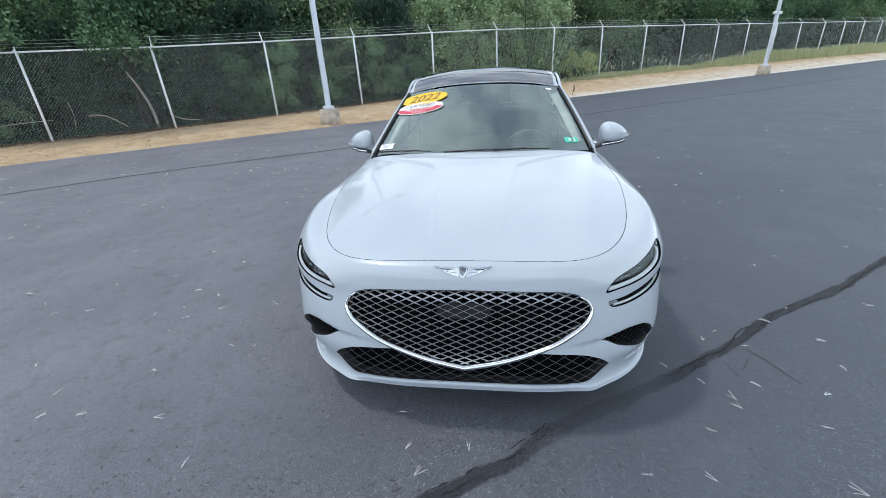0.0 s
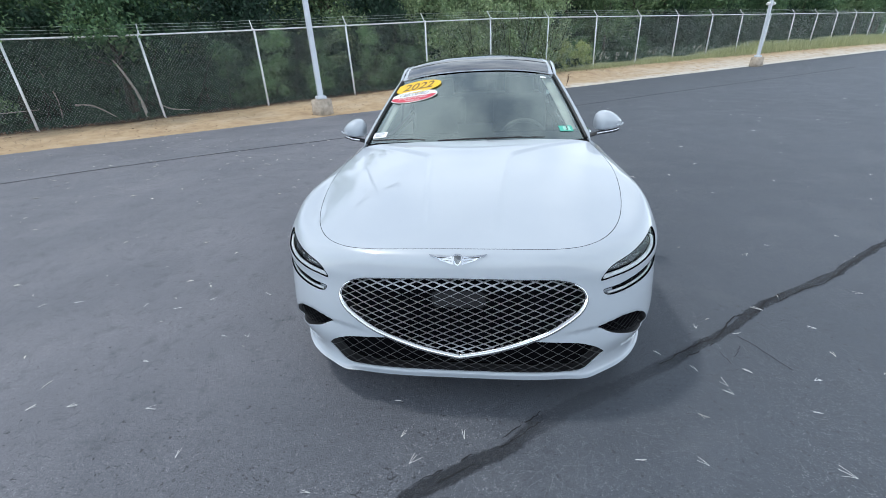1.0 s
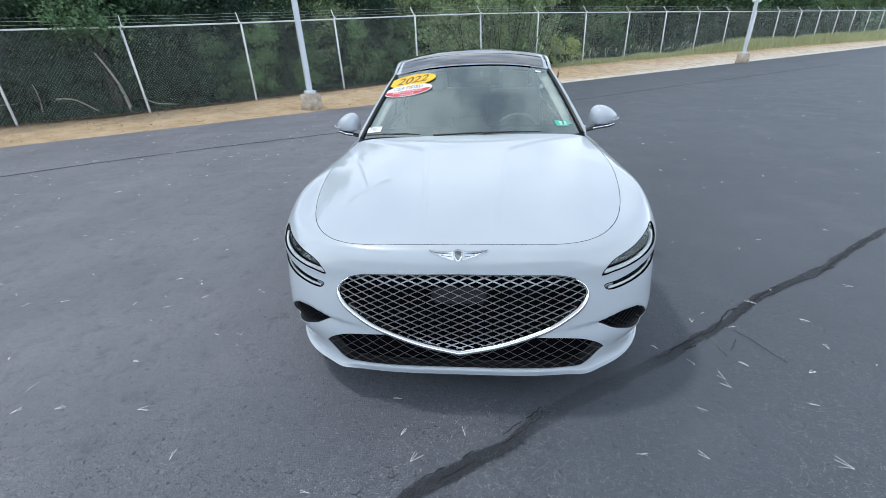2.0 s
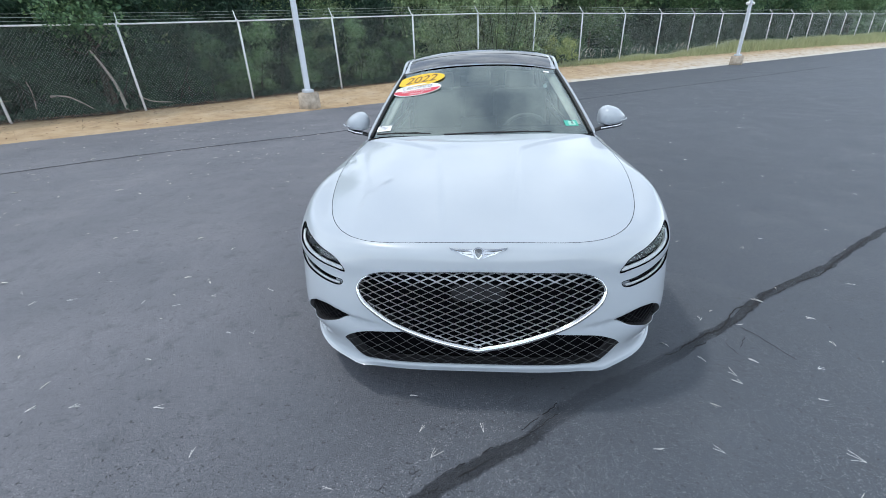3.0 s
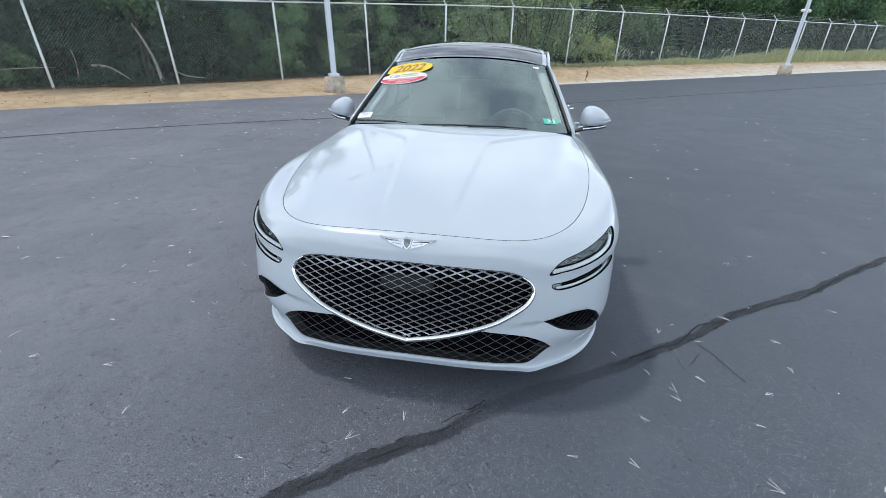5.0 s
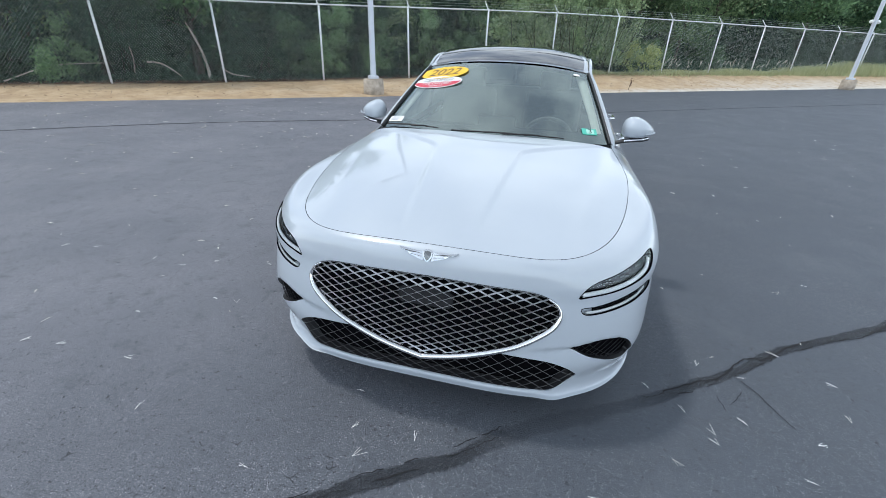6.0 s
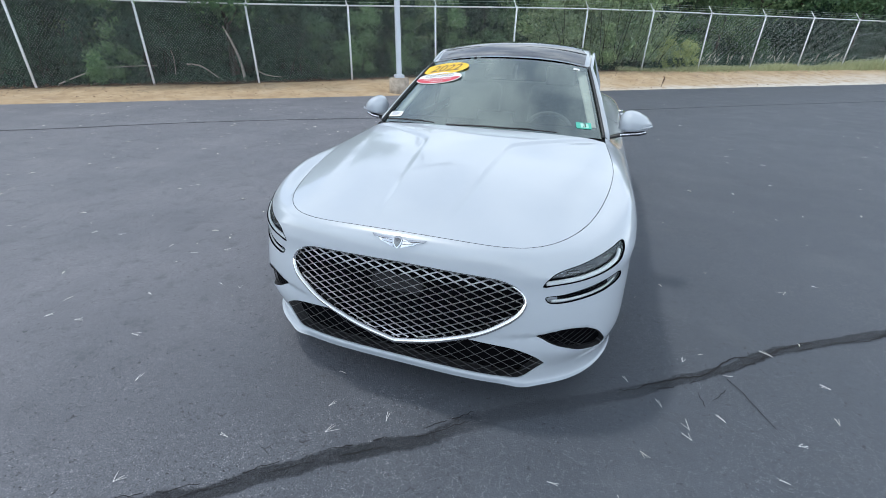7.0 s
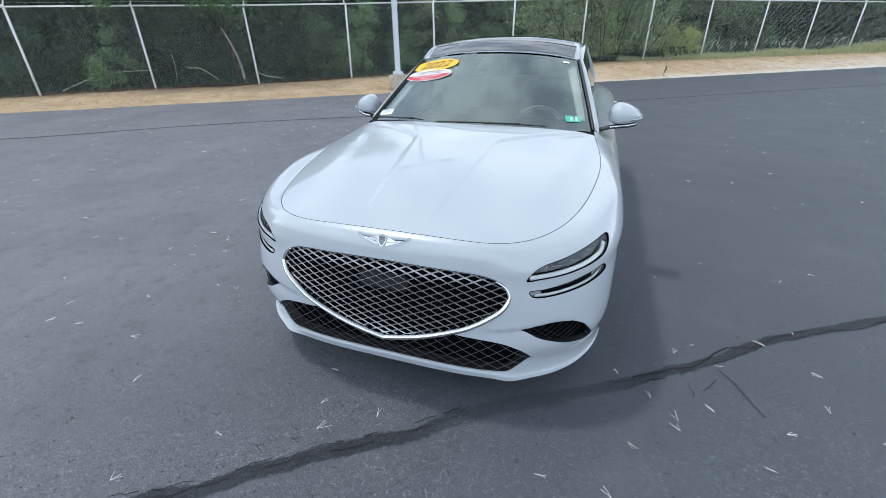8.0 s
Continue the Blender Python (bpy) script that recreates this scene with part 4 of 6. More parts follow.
def build_verge():
    rng = np.random.default_rng(8)
    # rank grass at the fence
    n = 42000
    s = 17.0 + 55 * rng.uniform(0, 1, n) ** 0.8
    off = rng.normal(0.15, 0.35, n) + 0.5 * np.maximum(0, (s - 34) / 20)  * rng.uniform(-1.6, 0.2, n)
    h = rng.uniform(0.12, 0.5, n) * (0.55 + 0.25 * np.sin(s * 0.9) * np.sin(s * 0.37 + 1) + 1.0 * smooth01((s - 27) / 9))
    x = CORNER[0] + s * ALONG[0] + off * ACROSS[0]
    y = CORNER[1] + s * ALONG[1] + off * ACROSS[1]
    z = np.array([float(bank(a, b)) for a, b in zip(s, off)]) - 0.02
    base = np.stack([x, y, z], 1)
    a = rng.uniform(0, 6.28, n)
    w = np.stack([np.cos(a), np.sin(a), 0 * a], 1) * 0.012
    tip = base + np.stack([rng.normal(0, 0.12, n), rng.normal(0, 0.12, n), h], 1)
    mid = base * 0.5 + tip * 0.5 + np.stack([0 * h, 0 * h, h * 0.1], 1)
    v = np.stack([base - w, base + w, mid + w * 0.7, tip, mid - w * 0.7], 1).reshape(-1, 3)
    f = np.arange(n)[:, None] * 5 + np.arange(5)
    tagged(obj("verge_grass", v, f, GRASSM, smooth=False), "rank green grass along the fence foot", "grass", kind="stuff")
    verts, faces = [], []
    for k in range(60):
        s, o = 21.8 + 10 * rng.uniform() ** 1.2 + (9 if k % 4 == 0 else 0), rng.normal(0.5, 0.35)
        b = np.array(at_fence(s, o, float(bank(s, o))))
        h = rng.uniform(0.42, 0.78)
        lean = np.array((rng.normal(0.12, 0.08), rng.normal(0.05, 0.08), 0))
        pts = [b, b + (0, 0, h * 0.5) + lean * 0.3, b + (0, 0, h * 0.75) + lean * 0.7, b + (0, 0, h) + lean * 1.4]
        p = curve_through(pts, 3)
        t = np.concatenate([np.full(6, 0.25), np.linspace(0.9, 1, 2), [0.8, 0.2]])[: len(p)]
        v, f = sweep(p, 0.019, 5, taper=t)
        faces += [tuple(i + len(verts) for i in q) for q in f]
        verts += list(v)
    tagged(obj("grass_plumes", verts, faces, PLUME), "pale seed plumes standing in the grass", "grass", kind="stuff")
    # weeds and straw on the sand
    n = 5200
    s, o = rng.uniform(-14, 60, n), EDGE + 0.1 + 2.9 * rng.uniform(0, 1, n) ** 0.45
    x, y = CORNER[0] + s * ALONG[0] + o * ACROSS[0], CORNER[1] + s * ALONG[1] + o * ACROSS[1]
    z = np.array([float(bank(a, b)) for a, b in zip(s, o)]) + 0.025
    a, l = rng.uniform(0, 6.28, n), rng.uniform(0.03, 0.13, n)
    d = np.stack([np.cos(a) * l, np.sin(a) * l, rng.uniform(-0.01, 0.03, n)], 1)
    w = np.stack([-np.sin(a), np.cos(a), 0 * a], 1) * 0.003
    c = np.stack([x, y, z], 1)
    v = np.stack([c - d - w, c + d - w, c + d + w, c - d + w], 1).reshape(-1, 3)
    tagged(obj("pine_straw", v, np.arange(n)[:, None] * 4 + np.arange(4), BARK, smooth=False), "brown pine straw scattered over the sand", "pine straw", kind="stuff")


def build_stalk():
    """One dry brown weed stalk standing on the sand."""
    x, y = 2.98, 16.9
    s, n = (np.array((x, y)) - CORNER) @ ALONG, (np.array((x, y)) - CORNER) @ ACROSS
    z = float(bank(s, n))
    stalk = thing("weed_stalk", "dry brown weed stalk standing on the sandy verge", "weed", at=(x, y, z - 0.02))
    v, f = sweep(curve_through([(0, 0, 0), (0.02, 0, 0.14), (0.06, 0.01, 0.30)], 5), 0.012, 6, taper=np.linspace(1, 0.6, 11))
    obj("stem", v, f, BARK, stalk)
    rng = np.random.default_rng(77)
    v, q = leaves(60, np.array((0.05, 0.01, 0.27)) + rng.normal(size=(60, 3)) * (0.02, 0.02, 0.06), 0.05, rng, 0.2)
    obj("seed_head", v, q, DEADLEAF, stalk, smooth=False)


def build_leaf_litter():
    """Fallen leaves drifted along the fence foot."""
    rng = np.random.default_rng(18)
    n = 6000
    s, o = rng.uniform(-9, 24, n), np.clip(rng.normal(0.1, 0.32, n), -0.8, 1.2)
    o = np.where(rng.uniform(size=n) < 0.12, rng.uniform(EDGE + 0.1, 0, n), o)
    x, y = CORNER[0] + s * ALONG[0] + o * ACROSS[0], CORNER[1] + s * ALONG[1] + o * ACROSS[1]
    z = np.array([float(bank(a, b)) for a, b in zip(s, o)]) + rng.uniform(0.02, 0.06, n)
    v, q = leaves(n, np.stack([x, y, z], 1), 0.07, rng, 0.0)
    v[:, 2] = np.repeat(z, 4) + (v[:, 2] - np.repeat(z, 4)) * 0.35
    tagged(obj("leaf_litter", v, q, DEADLEAF, smooth=False), "red-brown fallen leaves along the fence foot", "leaf litter", kind="stuff")


def needle_bundle(c, turn, size, rng):
    """Two or three thin dry needles that fan out from one point."""
    verts, faces = [], []
    for k in range(int(rng.integers(2, 4))):
        a = turn + rng.normal(0, 0.2) + 0.22 * (k - 0.5)
        l = size * rng.uniform(0.7, 1.1)
        b = a + rng.normal(0, 0.06)
        pts = [np.array((c[0], c[1], 0.006)), np.array((c[0] + math.cos(a) * l * 0.5, c[1] + math.sin(a) * l * 0.5, 0.007)),
               np.array((c[0] + math.cos(a) * l * 0.5 + math.cos(b) * l * 0.5, c[1] + math.sin(a) * l * 0.5 + math.sin(b) * l * 0.5, 0.006))]
        v, f = sweep(curve_through(pts, 3), 0.0009, 4)
        faces += [tuple(i + len(verts) for i in q) for q in f]
        verts += list(v)
    return verts, faces


def build_litter():
    rng = np.random.default_rng(3)
    right = [(2.35, 1.79, 2.9), (2.51, 1.06, 2.6), (1.80, 0.84, 2.4), (1.51, 0.59, 0.25), (1.99, 0.66, 2.6), (1.19, 0.26, 1.9), (1.45, 0.26, 2.2), (1.29, 0.16, 1.7), (1.29, 0.105, 2.0), (1.71, 0.225, 0.3),
             (1.615, 0.01, 2.75), (1.01, -0.295, 2.2), (1.53, -0.31, 2.6), (1.05, 0.378, 1.9), (0.73, -0.287, 0.1), (1.33, 0.63, 1.2)]
    left = [(-3.33, 0.82, 2.7), (-2.91, 0.75, 0.2), (-3.14, 0.68, 1.2), (-2.32, 0.72, 1.4), (-2.08, 0.70, 0.4), (-1.88, 0.83, 0.1), (-1.45, 0.905, 2.6), (-1.50, 0.417, 2.8), (-1.357, 0.42, 2.4), (-1.83, 0.164, 2.9),
            (-2.2, -0.226, 1.1), (-2.0, -0.19, 0.4), (-1.57, -0.17, 0.1), (-1.217, -0.427, 1.6), (-0.557, -0.532, 2.9), (-0.285, -0.039, 2.9), (-0.253, -0.248, 1.2), (-0.19, -0.375, 1.0), (0.03, -0.238, 1.7), (-0.81, -0.832, 1.2)]
    near = right + left
    for x, y, a in near:
        v, f = needle_bundle((x, y), a, rng.uniform(0.04, 0.06), rng)
        tagged(obj("pine_sprig", v, f, NEEDLE), "dry pale pine sprig lying on the asphalt", "pine sprig", "pine sprigs on the asphalt")
    verts, faces = [], []
    for k in range(740):
        x, y = (rng.uniform(-11, 9), rng.uniform(-3.2, 12)) if k < 560 else (rng.uniform(-9, -1.3), rng.uniform(0.8, 8))
        n = (np.array((x, y)) - CORNER) @ ACROSS
        if n > EDGE - 0.2 or (abs(x) < 1.0 and -0.1 < y < 4.7):
            continue
        if rng.uniform() < (0.35 + 0.2 * (y > 3)) * (k < 560):
            v, f = needle_bundle((x, y), rng.uniform(0, 6.28), rng.uniform(0.025, 0.06), rng)
        else:
            r, a = rng.uniform(0.004, 0.010) * (1 + 0.7 * (y > 3) + 0.5 * (k >= 560)), rng.uniform(0, 3.14)
            v = [(x + r * math.cos(a + t) * q, y + r * math.sin(a + t) * q, 0.005 + 0.006 * (i % 2)) for i, (t, q) in enumerate(((0, 2.6), (1.5, 0.6), (3.0, 2.2), (4.6, 0.6)))]
            f = [(0, 1, 2, 3)]
        faces += [tuple(i + len(verts) for i in q) for q in f]
        verts += list(v)
    tagged(obj("dry_litter", verts, faces, CHAFF), "pale bits of dry leaf and needle on the asphalt", "litter", kind="stuff")


# ---- car ----
NI, NJ = SKIN.shape[0], SKIN.shape[1]


def skin_at(i, j):
    """Places on the skin; a negative rib lies on the mirrored side."""
    i, j = np.asarray(i, float), np.asarray(j, float)
    side = np.where(i < 0, -1.0, 1.0)
    a, b = np.clip(np.abs(i), 0, NI - 1.001), np.clip(j, 0, NJ - 1.001)
    i0, j0 = a.astype(int), b.astype(int)
    s, t = (a - i0)[..., None], (b - j0)[..., None]
    p = (SKIN[i0, j0] * (1 - s) + SKIN[i0 + 1, j0] * s) * (1 - t) + (SKIN[i0, j0 + 1] * (1 - s) + SKIN[i0 + 1, j0 + 1] * s) * t
    return p * np.stack([side, np.ones_like(side), np.ones_like(side)], -1)


def skin_normal(i, j):
    i, j = np.asarray(i, float), np.asarray(j, float)
    a, b = np.clip(np.abs(i), 0, NI - 1.001), np.clip(j, 0, NJ - 1.001)

    def at(p, q):
        low = p < 0
        r = skin_at(np.abs(p), q)
        r[..., 0] *= np.where(low, -1, 1)
        return r

    du = at(a + 1.5, b) - at(a - 1.5, b)
    dv = skin_at(a, np.minimum(b + 1.5, NJ - 1.01)) - skin_at(a, np.maximum(b - 1.5, 0))
    n = np.cross(du, dv)
    n /= np.linalg.norm(n, axis=-1)[..., None] + 1e-12
    n[..., 0] *= np.where(i < 0, -1, 1)
    return n


def rib_near(pts, axes, low=0, high=150):
    """Rib and level of places given by two coordinates: axes (0, 2) from ahead, (1, 2) from the side."""
    out = []
    tab = SKIN[low:high][..., list(axes)]
    for p in pts:
        q = np.array((abs(p[0]) if axes[0] == 0 else p[0], p[1]))
        d = ((tab - q) ** 2).sum(-1)
        i, j = np.unravel_index(d.argmin(), d.shape)
        i, j = float(i + low), float(j)
        for _ in range(4):
            f = lambda a, b: skin_at(a, b)[list(axes)]
            c = f(i, j)
            ju = (f(i + 0.5, j) - f(max(i - 0.5, 0), j)) / (0.5 + min(i, 0.5))
            jv = (f(i, min(j + 0.5, NJ - 1.01)) - f(i, max(j - 0.5, 0))) / (min(j + 0.5, NJ - 1.01) - max(j - 0.5, 0))
            m = np.stack([ju, jv], 1)
            if abs(np.linalg.det(m)) < 1e-12:
                break
            step = np.linalg.solve(m, q - c)
            i, j = float(np.clip(i + np.clip(step[0], -2, 2), 0, NI - 1.1)), float(np.clip(j + np.clip(step[1], -2, 2), 0, NJ - 1.1))
        out.append((i if p[0] >= 0 or axes[0] == 1 else -i, j))
    return np.array(out)


def mirrored_loop(half):
    """A closed loop from its half with x at or over 0, that starts and ends on the middle line."""
    half = np.asarray(half, float)
    other = half[::-1] * (-1, 1)
    return np.concatenate([half, other[1:-1]])


def skin_panel(name, outline, holes, material, parent, label="", depth=0.0, di=4.0, dj=5.0):
    """A panel of the skin, set in by depth: outline and holes in ribs and levels."""
    outline = np.asarray(outline, float)
    lo, hi = outline.min(0), outline.max(0)
    gi, gj = np.meshgrid(np.arange(lo[0] + di / 2, hi[0], di), np.arange(lo[1] + dj / 2, hi[1], dj), indexing="ij")
    gj = gj + (np.arange(gi.shape[0]) % 2)[:, None] * dj * 0.4
    v, f = fill(outline, holes, np.stack([gi.ravel(), gj.ravel()], 1))
    p, n = skin_at(v[:, 0], v[:, 1]), skin_normal(v[:, 0], v[:, 1])
    p = p - n * depth
    a, b, c = p[f[:, 0]], p[f[:, 1]], p[f[:, 2]]
    flip = (np.cross(b - a, c - a) * n[f[:, 0]]).sum(-1) < 0
    f[flip] = f[flip][:, ::-1]
    return obj(name, p, f, material, parent, label, normals=n)


def skin_line(loop, depth=0.0):
    loop = np.asarray(loop)
    return skin_at(loop[:, 0], loop[:, 1]) - skin_normal(loop[:, 0], loop[:, 1]) * depth


def wall_strip(name, loop, d0, d1, material, parent, label=""):
    """A strip that goes in from a closed line on the skin, from depth d0 to d1: the cheek of an opening."""
    a, b = skin_line(loop, d0), skin_line(loop, d1)
    n = len(a)
    return obj(name, np.concatenate([a, b]), [(i, (i + 1) % n, n + (i + 1) % n, n + i) for i in range(n)], material, parent, label)


def band_strip(name, loop, inner, d0, d1, material, parent, label=""):
    """A raised band between two closed lines of equal count, with its sides."""
    rows = [skin_line(loop, d1), skin_line(loop, d0), skin_line(inner, d0), skin_line(inner, d1)]
    n = len(rows[0])
    faces = [(r * n + i, r * n + (i + 1) % n, (r + 1) * n + (i + 1) % n, (r + 1) * n + i) for r in range(3) for i in range(n)]
    return obj(name, np.concatenate(rows), faces, material, parent, label, smooth=False)


def inset(loop, d, squash=1.0):
    """A closed line moved inwards by d in its own plane."""
    loop = np.asarray(loop, float)
    t = np.roll(loop, -1, 0) - np.roll(loop, 1, 0)
    t /= np.linalg.norm(t, axis=1)[:, None] + 1e-12
    n = np.stack([-t[:, 1], t[:, 0]], 1)
    area = 0.5 * np.sum(loop[:, 0] * np.roll(loop[:, 1], -1) - np.roll(loop[:, 0], -1) * loop[:, 1])
    return loop + n * d * (1 if area > 0 else -1) * np.array((1, squash))


GRILLE_LOW = curve_through([(0, 0.318), (0.10, 0.343), (0.19, 0.369), (0.31, 0.412), (0.39, 0.446), (0.46, 0.490), (0.515, 0.532), (0.538, 0.572)], 6)
GRILLE_TOP = curve_through([(0.538, 0.572), (0.528, 0.612), (0.496, 0.645), (0.44, 0.668), (0.37, 0.678), (0.18, 0.685), (0, 0.688)], 6)
GRILLE = np.concatenate([GRILLE_LOW, GRILLE_TOP[1:]])
MOUTH_TOP = curve_through([(0.644, 0.288), (0.625, 0.315), (0.591, 0.345), (0.526, 0.373), (0.435, 0.390), (0.335, 0.401), (0.297, 0.402)], 6)
MOUTH_LOW = curve_through([(0, 0.194), (0.17, 0.194), (0.327, 0.194), (0.478, 0.195), (0.551, 0.211), (0.60, 0.252), (0.644, 0.288)], 6)
SIDE_MOUTH = curve_through([(0.589, 0.440), (0.657, 0.455), (0.715, 0.465), (0.785, 0.455), (0.832, 0.425), (0.862, 0.375), (0.872, 0.335), (0.866, 0.296), (0.82, 0.325), (0.768, 0.350), (0.725, 0.372), (0.665, 0.398), (0.62, 0.424)], 5, True)
LAMP_HIGH = curve_through([(0.592, 0.652), (0.618, 0.694), (0.655, 0.716), (0.716, 0.731), (0.772, 0.746), (0.828, 0.762), (0.855, 0.771), (0.874, 0.766), (0.884, 0.738), (0.874, 0.708), (0.845, 0.693), (0.788, 0.679), (0.717, 0.666), (0.65, 0.658)], 5, True)
LAMP_LOW = curve_through([(0.610, 0.610), (0.670, 0.617), (0.750, 0.633), (0.829, 0.652), (0.876, 0.660), (0.885, 0.625), (0.838, 0.606), (0.774, 0.594), (0.690, 0.583), (0.640, 0.581), (0.615, 0.590)], 5, True)


def lattice(name, loop, wide, high, thick, d0, d1, material, parent, z0, label=""):
    """A mesh of crossing slanted bars that fills a closed region (x, z), cut off at its edge."""
    loop = np.asarray(loop)
    lo, hi = loop.min(0), loop.max(0)
    verts, faces = [], []
    slope = high / wide
    reach = (hi[1] - lo[1]) / slope
    count = int((hi[0] - lo[0] + 2 * reach) / wide) + 4
    for sgn in (1, -1):
        for k in range(-count, count):
            xs = np.arange(lo[0], hi[0], wide / 5)
            zs = z0 + sgn * slope * (xs - k * wide)
            pts = np.stack([xs, zs], 1)
            ok = inside(loop, pts)
            run = []
            for p, o in list(zip(pts, ok)) + [((0, 0), False)]:
                if o:
                    run.append(p)
                elif run:
                    if len(run) > 1:
                        # stretch both ends to the rim
                        r = np.array(run)
                        ends = []
                        for p0, step in ((r[0], r[0] - r[1]), (r[-1], r[-1] - r[-2])):
                            near, far = 0.0, 1.0
                            for _ in range(6):
                                k2 = (near + far) / 2
                                near, far = (k2, far) if inside(loop, [p0 + step * k2])[0] else (near, k2)
                            ends.append(p0 + step * (near + 0.02))
                        r = np.concatenate([[ends[0]], r, [ends[1]]])
                        ij = rib_near(r, (0, 2), 0, 165)
                        a, n = skin_at(ij[:, 0], ij[:, 1]), skin_normal(ij[:, 0], ij[:, 1])
                        t = np.gradient(a, axis=0)
                        t /= np.linalg.norm(t, axis=1)[:, None] + 1e-9
                        w = np.cross(n, t) * thick / 2 * (0.82 + 0.65 * smooth01((a[:, 2:3] - 0.60) / 0.05))
                        base = len(verts)
                        for q, m, u in zip(a, n, w):
                            verts += [q - m * d0 - u * 1.0, q - m * d0 - u * 0.35, q - m * d1 + u * 1.2, q - m * d1 - u * 1.2]
                        for s in range(len(a) - 1):
                            for c in range(4):
                                faces.append((base + 4 * s + c, base + 4 * s + (c + 1) % 4, base + 4 * s + 4 + (c + 1) % 4, base + 4 * s + 4 + c))
                    run = []
    return obj(name, verts, faces, material, parent, label, smooth=False)


def screen_at(u, v):
    """The windscreen: u across from -1 to 1, v from the cowl to the roof."""
    u, v = np.asarray(u, float), np.asarray(v, float)
    base = np.stack([0.775 * u, 1.29 + 0.15 * u * u, 0.985 - 0.022 * u ** 2], -1)
    top = np.stack([0.605 * u, 2.03 + 0.05 * u * u, 1.387 - 0.055 * np.abs(u) ** 2.2], -1)
    p = base + (top - base) * v[..., None]
    p = p + np.array((0, -0.42, 0.9)) * (0.010 * np.sin(np.pi * v))[..., None]
    return p


def screen_normal(u, v):
    e = 0.01
    n = np.cross(screen_at(u + e, v) - screen_at(u - e, v), screen_at(u, v + e) - screen_at(u, v - e))
    return n / np.linalg.norm(n, axis=-1)[..., None]


def roof_height(x, y):
    d = y - 2.03 - 0.05 * (x / 0.605) ** 2
    c = np.where(d < 0.3667, 1.389 + 0.55 * d - 0.75 * d * d, 1.4898 - 0.055 * (d - 0.3667) ** 2)
    return c - 0.058 * (np.abs(x) / 0.605) ** 2.4


def height_panel(name, outline, fn, material, parent, step=0.03, lift=0.0, label=""):
    """A panel that lies on a height function over a plan outline."""
    outline = np.asarray(outline, float)
    lo, hi = outline.min(0), outline.max(0)
    gx, gy = np.meshgrid(np.arange(lo[0] + step / 2, hi[0], step), np.arange(lo[1] + step / 2, hi[1], step), indexing="ij")
    v, f = fill(outline, (), np.stack([gx.ravel(), gy.ravel()], 1))
    x, y = v[:, 0], v[:, 1]
    e = 0.006
    n = np.stack([-(fn(x + e, y) - fn(x - e, y)) / (2 * e), -(fn(x, y + e) - fn(x, y - e)) / (2 * e), np.ones_like(x)], 1)
    n /= np.linalg.norm(n, axis=1)[:, None]
    return obj(name, np.stack([x, y, fn(x, y) + lift], 1), f, material, parent, label, normals=n)


def letters(text, name, place, material, parent, size, lean=0.0, bold=0.0):
    """Lettering as a flat mesh; place maps its plan onto a surface."""
    cu = bpy.data.curves.new(name, "FONT")
    cu.body, cu.size, cu.align_x, cu.align_y, cu.shear, cu.offset = text, size, "CENTER", "CENTER", lean, bold
    cu.resolution_u = 3
    tmp = bpy.data.objects.new(name, cu)
    scene.collection.objects.link(tmp)
    me = bpy.data.meshes.new_from_object(tmp.evaluated_get(bpy.context.evaluated_depsgraph_get()))
    bpy.data.objects.remove(tmp)
    me.name = name
    for v in me.vertices:
        v.co = Vector(place(v.co.x, v.co.y))
    me.materials.clear()
    me.materials.append(material)
    ob = new(name, me)
    ob.parent = parent
    return ob


def screen_spot(cx, cy_v, turn=0.0, lift=0.003):
    """A flat frame on the windscreen round one spot: metres right and up from it to places in the world."""
    c = screen_at(np.array(cx), np.array(cy_v))
    n = screen_normal(np.array(cx), np.array(cy_v))
    right = screen_at(np.array(cx + 0.02), np.array(cy_v)) - screen_at(np.array(cx - 0.02), np.array(cy_v))
    right /= np.linalg.norm(right)
    up = np.cross(n, right)
    a = radians(turn)
    r2, u2 = right * math.cos(a) + up * math.sin(a), up * math.cos(a) - right * math.sin(a)
    return lambda x, y, k=0.0: c + r2 * x + u2 * y + n * (lift + k)


def film(name, pts, spot, k, material, parent, label=""):
    return obj(name, [spot(x, y, k) for x, y in pts], [tuple(range(len(pts)))], material, parent, label, smooth=False)


def oval(a, b, t0=0.0, t1=360.0, n=48):
    return [(a * math.cos(radians(t0 + (t1 - t0) * i / (n - 1))), b * math.sin(radians(t0 + (t1 - t0) * i / (n - 1)))) for i in range(n if t1 - t0 < 360 else n - 1)]


